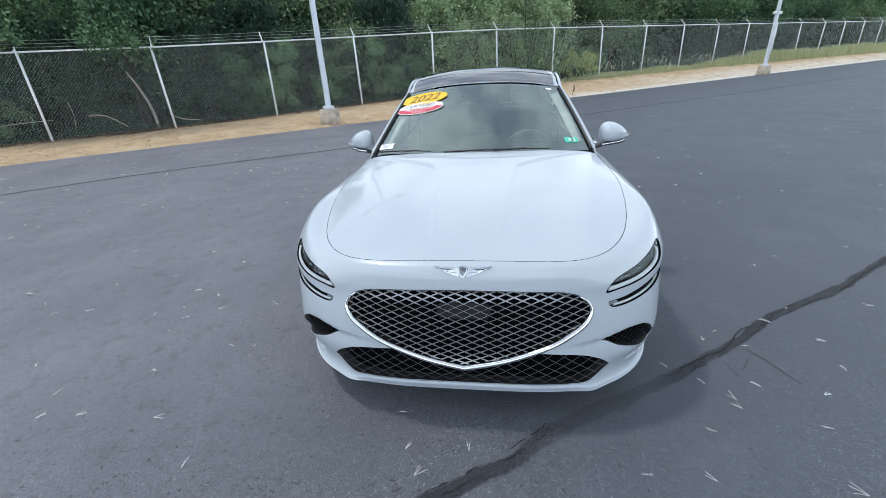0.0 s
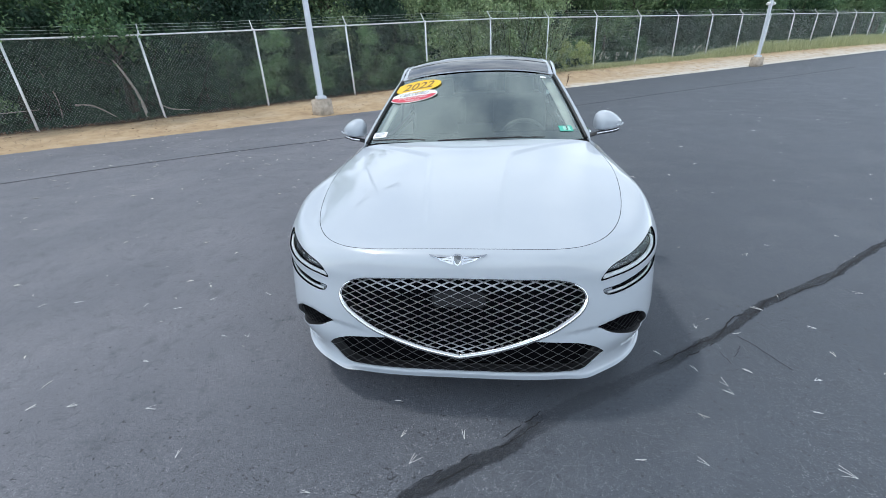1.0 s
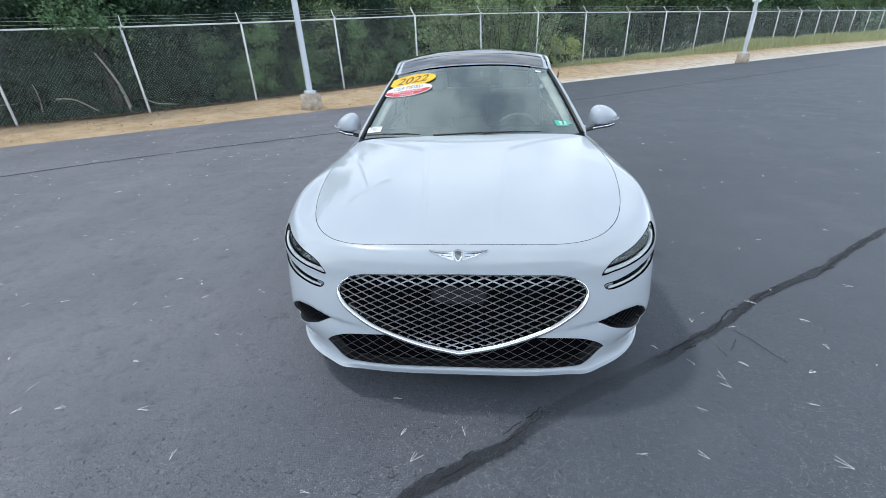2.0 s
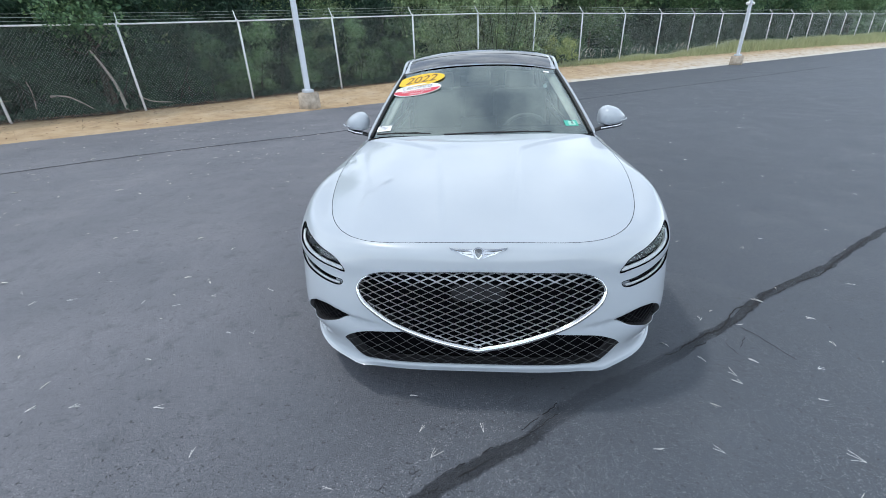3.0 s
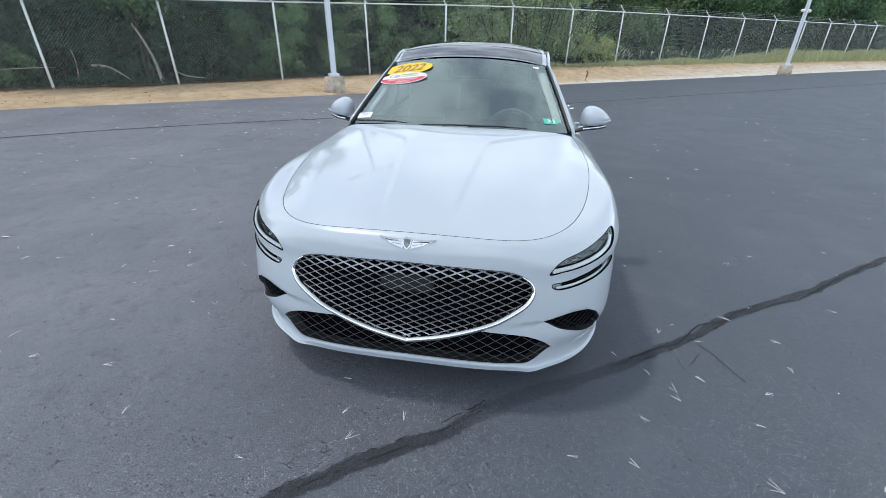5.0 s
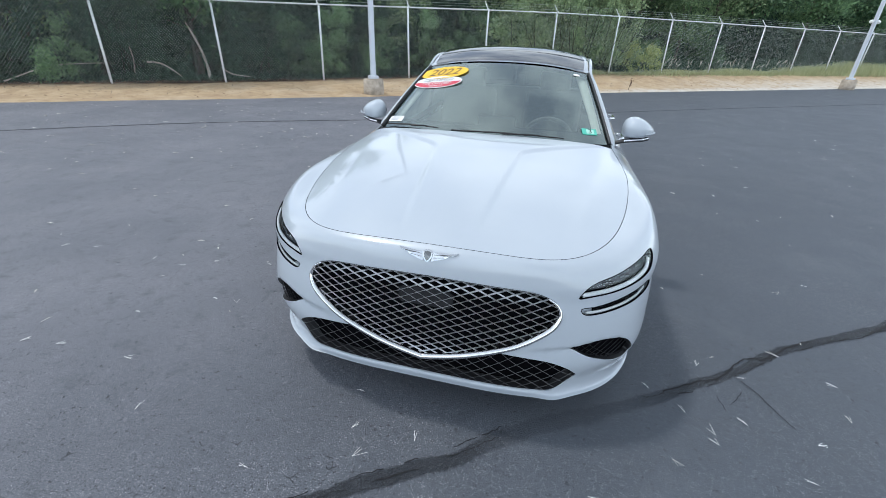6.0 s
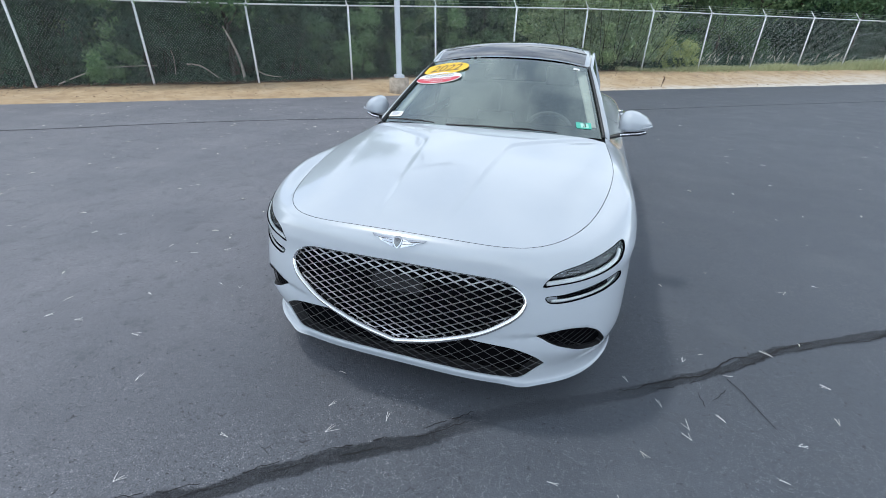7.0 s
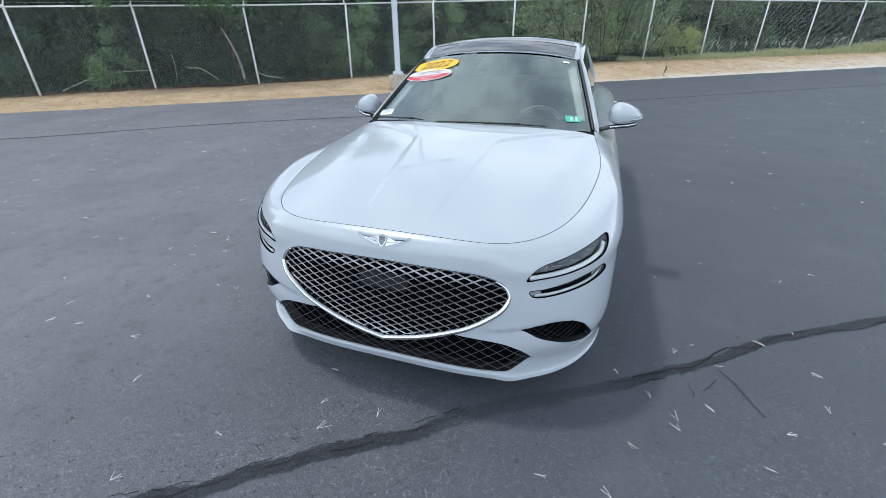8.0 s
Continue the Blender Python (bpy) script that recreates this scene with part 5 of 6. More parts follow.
def build_wheel(car, x, y, side):
    wheel = new("wheel")
    wheel.parent = car
    wheel.location = (x, y, 0.345)
    wheel.rotation_euler = (0, 0, 0 if side > 0 else math.pi)
    prof = [(-0.11, 0.235), (-0.115, 0.27), (-0.108, 0.325), (-0.085, 0.343), (0.0, 0.345), (0.085, 0.343), (0.108, 0.325), (0.115, 0.27), (0.11, 0.235)]
    seg = 48
    v = [(px, r * math.cos(2 * math.pi * k / seg), r * math.sin(2 * math.pi * k / seg)) for k in range(seg) for px, r in prof]
    m = len(prof)
    f = [(k * m + i, k * m + i + 1, ((k + 1) % seg) * m + i + 1, ((k + 1) % seg) * m + i) for k in range(seg) for i in range(m - 1)]
    obj("tyre", v, f, RUBBER, wheel)
    bm = bmesh.new()
    prof = [(0.10, 0.24), (0.108, 0.235), (0.09, 0.22), (0.0, 0.2), (-0.1, 0.21)]
    v = [(px, r * math.cos(2 * math.pi * k / seg), r * math.sin(2 * math.pi * k / seg)) for k in range(seg) for px, r in prof]
    m = len(prof)
    f = [(k * m + i, k * m + i + 1, ((k + 1) % seg) * m + i + 1, ((k + 1) % seg) * m + i) for k in range(seg) for i in range(m - 1)]
    obj("rim", v, f, ALLOY, wheel)
    for k in range(10):
        a = 2 * math.pi * (k // 2) / 5 + (0.16 if k % 2 else -0.16)
        part("spoke", boxed((0.03, 0.028, 0.2), pose(0, 0, 0, math.degrees(a), 0, 0) @ pose(0.075, 0, 0.135), 0.006), ALLOY, wheel)
    bm = bmesh.new()
    rod(bm, (0.05, 0, 0), (0.1, 0, 0), 0.055, 0.045, 24)
    part("hub", bm, ALLOY, wheel)
    bm = bmesh.new()
    rod(bm, (-0.02, 0, 0), (0.01, 0, 0), 0.165, sides=32)
    part("brake_disc", bm, GALV, wheel)


def build_mirror(car, s):
    """A door mirror: domed painted cap, dark glass behind, chrome-edged foot."""
    c = np.array((0.950 if s > 0 else 0.918, 1.655, 1.037))
    nu, nv = 36, 20
    verts, faces = [], []
    for i in range(nv + 1):
        th = math.pi * i / nv
        for k in range(nu):
            ph = 2 * math.pi * k / nu
            x, y, z = math.sin(th) * math.cos(ph), math.sin(th) * math.sin(ph), math.cos(th)
            y = y if y < 0 else y * 0.35
            ex = np.sign(x) * abs(x) ** 0.82
            h = (1 + (z ** 0.8 if z > 0 else -abs(z) ** 0.45)) / 2
            u = (1 + ex) / 2
            px = ex * (0.105 if s > 0 else 0.099)
            pz = -0.066 + 0.030 * u + h * 0.148 * (1 - 0.68 * u ** 2.0)
            py = y * 0.105 * (1 - 0.15 * ex) + 0.055 * max(ex, 0) ** 2
            verts.append((s * (c[0] + px), c[1] + py, c[2] + pz))
    for i in range(nv):
        for k in range(nu):
            q = (i * nu + k, (i + 1) * nu + k, (i + 1) * nu + (k + 1) % nu, i * nu + (k + 1) % nu)
            faces.append(q if s > 0 else q[::-1])
    mir = obj("door_mirror", verts, faces, PAINT, car, "painted door mirror with a chrome-edged foot")
    foot = [(s * 0.80, 1.60, 0.945), (s * 0.86, 1.60, 0.965), (s * 0.92, 1.615, 0.972), (s * (c[0] + 0.02), 1.63, 0.976), (s * (c[0] + 0.06), 1.645, 0.985)]
    v, f = sweep(curve_through(foot, 6), 0.028, 10, 0.45)
    obj("foot", v, f, BLACK, mir)
    v, f = sweep(curve_through([(x, y - 0.03, z + 0.006) for x, y, z in foot[1:]], 6), 0.008, 8)
    obj("chrome_strip", v, f, CHROME, mir)
    v, f = sweep(curve_through([(s * (c[0] + 0.03), 1.562, 1.022), (s * (c[0] + 0.07), 1.59, 1.024), (s * (c[0] + 0.095), 1.635, 1.027)], 6), 0.006, 6)
    obj("turn_signal", v, f, LAMPGREY, mir)
    pane = [(s * (c[0] + a), c[1] + 0.041, c[2] + b) for a, b in oval(0.088, 0.054)]
    obj("mirror_glass", pane, [tuple(range(len(pane)))], CHROME, mir, smooth=False)


def build_lamp(car, outline, s, double):
    """A headlamp: black gasket, clear lens, dark reflector and a white light guide."""
    loop = rib_near([(s * x, z) for x, z in outline], (0, 2), 0, 170)
    lamp = wall_strip("headlamp", loop, 0.0, 0.016, SMOKE, car, "slim clear headlamp with a white light guide")
    rim = rib_near([(s * x, z) for x, z in inset(outline, 0.0030)], (0, 2), 0, 170)
    band_strip("gasket", loop, rim, -0.0006, 0.005, VOID, lamp)
    skin_panel("lens", rim, (), LENS, lamp, depth=0.002, di=5, dj=5)
    skin_panel("reflector", loop, (), LAMPDARK if double else LAMPGREY, lamp, depth=0.015, di=4, dj=4)
    # light guide along the lower and outer edge
    if double:
        path = [(0.605, 0.663), (0.65, 0.669), (0.717, 0.678), (0.788, 0.692), (0.838, 0.707), (0.862, 0.722), (0.866, 0.745)]
        edge = [(0.612, 0.678), (0.65, 0.683), (0.717, 0.692), (0.788, 0.707), (0.836, 0.722), (0.85, 0.74)]
    else:
        path = [(0.630, 0.590), (0.69, 0.593), (0.774, 0.604), (0.835, 0.616), (0.866, 0.632)]
        edge = [(0.655, 0.603), (0.70, 0.606), (0.774, 0.618), (0.838, 0.632)]
    ij = rib_near([(s * x, z) for x, z in curve_through(path, 5)], (0, 2), 0, 170)
    nor = skin_normal(ij[:, 0], ij[:, 1])
    v, f = sweep(skin_line(ij, 0.008), 0.0105 if double else 0.006, 8, 0.5, up=nor)
    obj("light_guide", v, f, LAMPBAR, lamp, "white light guide")
    ij = rib_near([(s * x, z) for x, z in curve_through(edge, 5)], (0, 2), 0, 170)
    v, f = sweep(skin_line(ij, 0.010), 0.0035 if double else 0.0085, 8, 0.4, up=skin_normal(ij[:, 0], ij[:, 1]))
    obj("trim_blade", v, f, VOID, lamp)
    if double:
        for x, z in ((0.70, 0.706), (0.765, 0.72), (0.825, 0.74)):
            ij = rib_near([(s * x, z)], (0, 2), 0, 170)
            p, n = skin_at(ij[:, 0], ij[:, 1])[0], skin_normal(ij[:, 0], ij[:, 1])[0]
            m = Matrix.Translation(p - n * 0.014) @ Vector(n).to_track_quat("Z", "Y").to_matrix().to_4x4()
            part("projector", boxed((0.05, 0.011, 0.008), m, 0.004), SMOKE, lamp)
    return lamp


def build_car():
    car = thing("sedan", "pale pearl-white sedan with a broad chrome mesh grille", "car", at=(0.006, 0, 0))
    along = SKIN[:, 80, 1]
    rib = lambda y: int(np.searchsorted(along, y))
    top = NJ - 1.02
    # openings
    mouth = np.concatenate([MOUTH_LOW, MOUTH_TOP[1:], GRILLE[GRILLE[:, 1] > 0.413][0:]])
    front_open = rib_near(mirrored_loop(mouth), (0, 2), 0, 130)
    cheeks = {s: rib_near([(s * x, z) for x, z in SIDE_MOUTH], (0, 2), 0, 160) for s in (1, -1)}
    lamps = {(s, k): rib_near([(s * x, z) for x, z in o], (0, 2), 0, 170) for s in (1, -1) for k, o in enumerate((LAMP_HIGH, LAMP_LOW))}
    i1 = rib(0.40)
    edge = [(i, 0) for i in np.arange(-i1, i1, 3)] + [(i1, j) for j in np.linspace(0, top, 40)] + [(i, top) for i in np.arange(i1, -i1, -3)][1:] + [(-i1, j) for j in np.linspace(top, 0, 40)][:-1]
    bumper = skin_panel("front_bumper", edge, [front_open, *cheeks.values(), *lamps.values()], PAINT, car, di=2.2, dj=2.2)
    wall_strip("mouth_cheek", front_open, 0.0, 0.006, PAINT, bumper)
    wall_strip("mouth_lining", front_open, 0.006, 0.052, BLACK, bumper)
    for s in (1, -1):
        wall_strip("side_cheek", cheeks[s], 0.0, 0.003, PAINT, bumper)
        wall_strip("side_lining", cheeks[s], 0.003, 0.03, BLACK, bumper)
    # side panels, with round arches
    arches = [rib_near([(y + 0.385 * math.cos(a), 0.345 + 0.385 * math.sin(a)) for a in np.linspace(-0.9, math.pi + 0.9, 60)], (1, 2), 110, NI - 90) for y in (0.84, 3.66)]
    for k, a in enumerate(arches):
        low = a[:, 1] < 0.5
        a[low, 1] = -3
    cuts = [rib(0.40), rib(1.335), rib(2.42), rib(3.33), NI - 2]
    for name, a, b in zip(("front_fender", "front_door", "rear_door", "rear_quarter"), cuts, cuts[1:]):
        for s in (1, -1):
            a2, b2 = (a, b - 0.5 if b < NI - 2 else b)
            edge = np.array([(i, 0) for i in np.arange(a2, b2, 3)] + [(b2, j) for j in np.linspace(0, top, 40)] + [(i, top) for i in np.arange(b2, a2, -3)][1:] + [(a2, j) for j in np.linspace(top, 0, 40)][:-1], float)
            holes = [h * (s, 1) for h in arches if a2 - 60 < h[:, 0].mean() < b2 + 60]
            skin_panel(name, edge * (s, 1), holes, PAINT, car, di=6, dj=6)
    # lining behind all gaps
    for s in (1, -1):
        ii = np.arange(0, NI - 1, 6) * s
        jj = np.linspace(46, top, 16)
        gi, gj = np.meshgrid(ii, jj, indexing="ij")
        p = skin_at(gi, gj) - skin_normal(gi, gj) * 0.055
        p[:, -1, 2] -= 0.015
        p[..., 0] = np.where(s * p[..., 0] < 0, 0, p[..., 0])
        w = len(jj)
        f = [(i * w + j, (i + 1) * w + j, (i + 1) * w + j + 1, i * w + j + 1) for i in range(len(ii) - 1) for j in range(w - 1)]
        obj("inner_lining", p.reshape(-1, 3), f, VOID, car)
    # added black lip below the painted bumper and tray behind it, deepening the shade
    lip = skin_at(np.arange(-i1 + 20, i1 - 19, 4), np.zeros(len(np.arange(-i1 + 20, i1 - 19, 4))))
    back = np.stack([lip[:, 0] * 0.92, lip[:, 1] + 0.10, lip[:, 2]], 1)
    low = np.stack([back[:, 0] * 0.985, back[:, 1] + 0.01, np.full(len(back), 0.115)], 1)
    rear = np.stack([low[:, 0] * 0.9, np.full(len(back), 0.75), np.full(len(back), 0.115)], 1)
    k = len(back)
    obj("undertray", np.concatenate([back, low, rear]), [(r * k + i, r * k + i + 1, (r + 1) * k + i + 1, (r + 1) * k + i) for r in range(2) for i in range(k - 1)], VOID, car, "black lower lip and tray added to deepen the shade", smooth=False)
    part("floor_pan", boxed((1.5, 3.9, 0.06), pose(0, 2.5, 0.23), 0.02), VOID, car)
    # hood
    line = np.array([SKIN[i, NJ - 1] for i in range(0, NI, 3) if SKIN[i, NJ - 1, 1] < 1.40])
    gap = 0.0026
    d = np.gradient(line[:, :2], axis=0)
    d /= np.linalg.norm(d, axis=1)[:, None]
    half = line[:, :2] + np.stack([-d[:, 1], d[:, 0]], 1) * gap
    half[0, 0] = 0
    rear = np.array([(x, 1.275 + (half[-1, 1] - 1.275) * (x / half[-1, 0]) ** 2) for x in np.linspace(half[-1, 0], 0, 14)])[1:]
    height_panel("hood", mirrored_loop(np.concatenate([half, rear])), hood_height, PAINT, car, 0.013, 0.0, "smooth hood with soft creases")
    rim = mirrored_loop(np.concatenate([half, rear]))
    z = hood_height(rim[:, 0], rim[:, 1])
    n = len(rim)
    obj("hood_flange", np.concatenate([np.c_[rim, z], np.c_[rim, z - 0.02]]), [(i, (i + 1) % n, n + (i + 1) % n, n + i) for i in range(n)], VOID, car)
    h2 = mirrored_loop(np.concatenate([line[:, :2], rear + (0, 0.12)]))
    height_panel("engine_bay_cover", h2, lambda x, y: hood_height(x, np.minimum(y, 1.40)) - 0.024 - 0.1 * np.maximum(0, y - 1.28), VOID, car, 0.08)
    # grille
    g = mirrored_loop(GRILLE)
    grille = skin_panel("grille", rib_near(inset(g, 0.004), (0, 2), 0, 130), (), VOID, car, "broad pentagonal mesh grille with a chrome frame", 0.05, 5, 5)
    half = curve_through([(0, 0.318), (0.10, 0.343), (0.19, 0.369), (0.31, 0.412), (0.39, 0.446), (0.46, 0.490), (0.511, 0.532), (0.533, 0.572), (0.530, 0.600), (0.512, 0.628), (0.48, 0.651)], 6)
    path = np.concatenate([half[::-1], half[1:] * (-1, 1)])
    ij = rib_near(path, (0, 2), 0, 130)
    tp = 0.30 + 0.88 * smooth01((0.665 - path[:, 1]) / 0.16)
    v, f = sweep(skin_line(ij, -0.002), 0.0105, 10, 1.2, up=skin_normal(ij[:, 0], ij[:, 1]), taper=tp)
    obj("chrome_frame", v, f, CHROME, grille, "bright chrome lower frame")
    path = np.concatenate([GRILLE_TOP, (GRILLE_TOP * (-1, 1))[::-1][1:]])
    ij = rib_near(path, (0, 2), 0, 130)
    v, f = sweep(skin_line(ij, 0.005), 0.0055, 8, 1.0, up=skin_normal(ij[:, 0], ij[:, 1]))
    obj("upper_frame", v, f, SMOKE, grille)
    lattice("grille_mesh", inset(g, 0.004), 0.071, 0.0315, 0.0031, 0.006, 0.0108, DCHROME, grille, 0.684, "dark chrome diamond mesh")
    # distance sensor plate behind the mesh
    sensor = rib_near([(-0.10, 0.555), (0.10, 0.555), (0.115, 0.57), (0.115, 0.615), (0.09, 0.628), (-0.09, 0.628), (-0.115, 0.615), (-0.115, 0.57)], (0, 2), 0, 130)
    skin_panel("radar_cover", sensor, (), MATTBLACK, grille, "smooth black sensor cover", 0.0085, 6, 6)
    # lower mouth
    m = mirrored_loop(np.concatenate([MOUTH_LOW, MOUTH_TOP[1:], [(0.19, 0.372), (0.10, 0.346), (0.0, 0.322)]]))
    mouth = skin_panel("lower_intake", rib_near(inset(m, 0.002), (0, 2), 0, 130), (), VOID, car, "black lower air intake", 0.052, 5, 5)
    lattice("intake_mesh", inset(m, -0.004), 0.072, 0.054, 0.0019, 0.006, 0.0075, GREYMESH, mouth, 0.212, "black diamond mesh")
    for s in (1, -1):
        sm = np.array([(s * x, z) for x, z in SIDE_MOUTH])
        cheek = skin_panel("side_intake", rib_near(sm, (0, 2), 0, 160), (), VOID, car, "black side air intake", 0.028, 4, 4)
        lattice("side_mesh", inset(sm, 0.003), 0.034, 0.026, 0.0018, 0.018, 0.0205, MATTBLACK, cheek, 0.36, "black diamond mesh")
        build_lamp(car, LAMP_HIGH, s, True)
        build_lamp(car, LAMP_LOW, s, False)
    # winged emblem, as a plain shape
    def on_nose(x, z, k):
        ij = rib_near([(x, z)], (0, 2), 0, 60)
        return skin_at(ij[:, 0], ij[:, 1])[0] + skin_normal(ij[:, 0], ij[:, 1])[0] * k
    def plate(name, pts, k, material, parent, label=""):
        lo = [on_nose(x, z, -0.002) for x, z in pts]
        hi = [on_nose(x, z, k) for x, z in inset(pts, 0.0015)]
        c = on_nose(*np.mean(pts, 0), k * 1.3)
        n = len(pts)
        return obj(name, lo + hi + [c], [(i, (i + 1) % n, n + (i + 1) % n, n + i) for i in range(n)] + [(n + i, n + (i + 1) % n, 2 * n) for i in range(n)], material, parent, label, smooth=False)
    zc = 0.766
    shield = [(-0.021, zc + 0.010), (-0.012, zc + 0.016), (0, zc + 0.0175), (0.012, zc + 0.016), (0.021, zc + 0.010), (0.019, zc - 0.006), (0.011, zc - 0.018), (0, zc - 0.025), (-0.011, zc - 0.018), (-0.019, zc - 0.006)]
    emblem = plate("emblem", shield, 0.008, EMBLEMC, car, "winged chrome emblem")
    plate("shield", inset(shield, 0.005), 0.0105, SMOKE, emblem)
    for s in (1, -1):
        edge = [(0.021, zc + 0.012), (0.05, zc + 0.0125), (0.085, zc + 0.014), (0.122, zc + 0.017), (0.112, zc + 0.008), (0.085, zc + 0.002), (0.074, zc - 0.005), (0.055, zc - 0.010), (0.036, zc - 0.016), (0.014, zc - 0.021)]
        wing = [(s * x, z) for x, z in edge]
        wing = plate("wing", wing if s > 0 else wing[::-1], 0.005, EMBLEMC, emblem)
        for a, b, z1, z2 in ((0.026, 0.095, 0.004, 0.0085), (0.024, 0.068, -0.005, -0.001)):
            line = [(s * a, zc + z1), (s * b, zc + z2), (s * b, zc + z2 - 0.0018), (s * a, zc + z1 - 0.0018)]
            plate("feather_groove", line if s > 0 else line[::-1], 0.0075, BLACK, emblem)
    # windscreen
    def grid_on(fn, nfn, u0, u1, v0, v1, nu, nv, k=0.0):
        gu, gv = np.meshgrid(np.linspace(u0, u1, nu), np.linspace(v0, v1, nv), indexing="ij")
        n = nfn(gu, gv)
        p = fn(gu, gv) + n * k
        f = [(i * nv + j, (i + 1) * nv + j, (i + 1) * nv + j + 1, i * nv + j + 1) for i in range(nu - 1) for j in range(nv - 1)]
        return p.reshape(-1, 3), f, n.reshape(-1, 3)
    v, f, n = grid_on(screen_at, screen_normal, -0.985, 0.985, 0.0, 0.985, 45, 30)
    screen = obj("windscreen", v, f, GLASS, car, "tinted windscreen with dealer stickers", normals=n)
    screen.visible_shadow = False
    for a in ((-0.985, -0.94, 0, 0.985), (0.94, 0.985, 0, 0.985), (-0.985, 0.985, 0, 0.13), (-0.985, 0.985, 0.92, 0.985), (-0.15, 0.12, 0.74, 0.92)):
        v, f, n = grid_on(screen_at, screen_normal, *a, 24, 16, -0.004)
        obj("frit_band", v, f, GLOSSBLACK, screen, normals=n)
    # roof
    def roof_strip(name, y0, y1, material, lift, x1=0.60, label=""):
        f0 = [(x, y0 + 0.05 * (x / 0.605) ** 2) for x in np.linspace(0, x1, 16)]
        f1 = [(x, y1 + 0.02 * (x / 0.605) ** 2) for x in np.linspace(x1, 0, 16)]
        return height_panel(name, mirrored_loop(np.array(f0 + f1)), roof_height, material, car, 0.05, lift, label)
    roof_strip("roof_panel", 2.035, 3.37, PAINT, 0.0, 0.603)
    roof_strip("roof_header_glass", 2.045, 2.195, ROOFGLASS, 0.006, 0.562, "glossy black front edge of the glass roof")
    roof_strip("glass_roof", 2.20, 2.83, ROOFGLASS, 0.006, 0.562, "black panoramic glass roof")
    roof_strip("rear_glass_roof", 2.84, 3.28, ROOFGLASS, 0.006, 0.562, "black panoramic glass roof")
    # pillars, rails and side windows
    def rail(y):
        y = np.asarray(y, float)
        vv = np.clip((y - 1.44) / 0.64, 0, 1)
        p = screen_at(np.ones_like(y), vv)
        x = np.where(y < 2.08, p[..., 0] + 0.016, 0.615 - 0.01 * np.clip(y - 2.08, 0, 2))
        z = np.where(y < 2.08, p[..., 2] - 0.016, roof_height(0.605, y) - 0.012)
        t = smooth01((y - 3.3) / 0.62)
        return np.stack([x + 0.10 * t, y, z + (1.02 - z) * np.clip((y - 3.3) / 0.62, 0, 1) ** 1.4 * (y > 3.3)], -1)
    ys = np.linspace(1.46, 3.92, 70)
    for s in (1, -1):
        p = rail(ys) * (s, 1, 1)
        p[0, 2] -= 0.04
        v, f = sweep(p, 0.020, 12, 0.8, taper=1.0 - 0.45 * smooth01((ys - 1.95) / 0.2) * (1 - smooth01((ys - 3.2) / 0.3)))
        obj("roof_rail", v, f, PAINT, car)
        pb = screen_at(np.full(40, s * 0.985), np.linspace(0.0, 0.99, 40)) + np.array((0, -0.006, 0.008))
        v, f = sweep(pb, 0.009, 8)
        obj("pillar_seal", v, f, BLACK, car)
        belt = np.array([SKIN[rib(min(y, 3.9)), NJ - 1] for y in ys])
        rows = []
        for t in np.linspace(0, 1, 10):
            q = belt * (1 - t) + rail(ys) * t
            q[:, 0] += 0.008 * np.sin(math.pi * t)
            q[:, 1] = ys
            rows.append(q * (s, 1, 1))
        rows = np.stack(rows, 1)
        w = rows.shape[1]
        def side_piece(name, a, b, material):
            k = [i for i, y in enumerate(ys) if a <= y <= b]
            p = rows[k].reshape(-1, 3)
            f = [(i * w + j, (i + 1) * w + j, (i + 1) * w + j + 1, i * w + j + 1) for i in range(len(k) - 1) for j in range(w - 1)]
            obj(name, p, f if s > 0 else [q[::-1] for q in f], material, car)
        side_piece("quarter_sail", 1.46, 1.62, GLOSSBLACK)
        side_piece("side_window", 1.60, 2.45, SIDEGLASS)
        side_piece("centre_pillar", 2.42, 2.53, GLOSSBLACK)
        side_piece("side_window", 2.50, 3.40, SIDEGLASS)
        side_piece("rear_pillar", 3.37, 3.92, PAINT)
        for y in (2.22, 3.16):
            p0 = SKIN[rib(y), 138] * (s, 1, 1)
            hp = [p0 + np.array((0, -0.11, 0)), p0 + np.array((s * 0.035, -0.085, 0.002)), p0 + np.array((s * 0.04, 0.0, 0.004)), p0 + np.array((s * 0.035, 0.085, 0.002)), p0 + np.array((0, 0.11, 0))]
            v, f = sweep(curve_through(hp, 6), 0.012, 8)
            obj("door_handle", v, f, CHROME, car)
        build_mirror(car, s)
        for y in (0.84, 3.66):
            build_wheel(car, s * 0.80, y, s)
    # rear window and boot lid
    def back_at(u, v):
        a = np.stack([0.60 * u, 3.365 + 0.02 * u * u, roof_height(0.605 * u, np.full_like(u, 3.37))], -1)
        b = np.stack([0.70 * u, 3.97 + 0.0 * u, 1.02 - 0.03 * u * u], -1)
        return a + (b - a) * v[..., None] + np.array((0, 0.3, 0.9)) * (0.03 * np.sin(np.pi * v))[..., None]
    def back_normal(u, v):
        e = 0.01
        n = np.cross(back_at(u, v + e) - back_at(u, v - e), back_at(u + e, v) - back_at(u - e, v))
        n /= np.linalg.norm(n, axis=-1)[..., None]
        return n * np.where(n[..., 2:] < 0, -1, 1)
    v, f, n = grid_on(back_at, back_normal, -1, 1, 0, 1, 24, 14)
    obj("rear_window", v, f, GLASS, car, normals=n)
    line = np.array([SKIN[i, NJ - 1] for i in range(0, NI, 3) if SKIN[i, NJ - 1, 1] > 3.94])
    half = line[::-1][:, :2] - (0.0, 0.004)
    half[0, 0] = 0
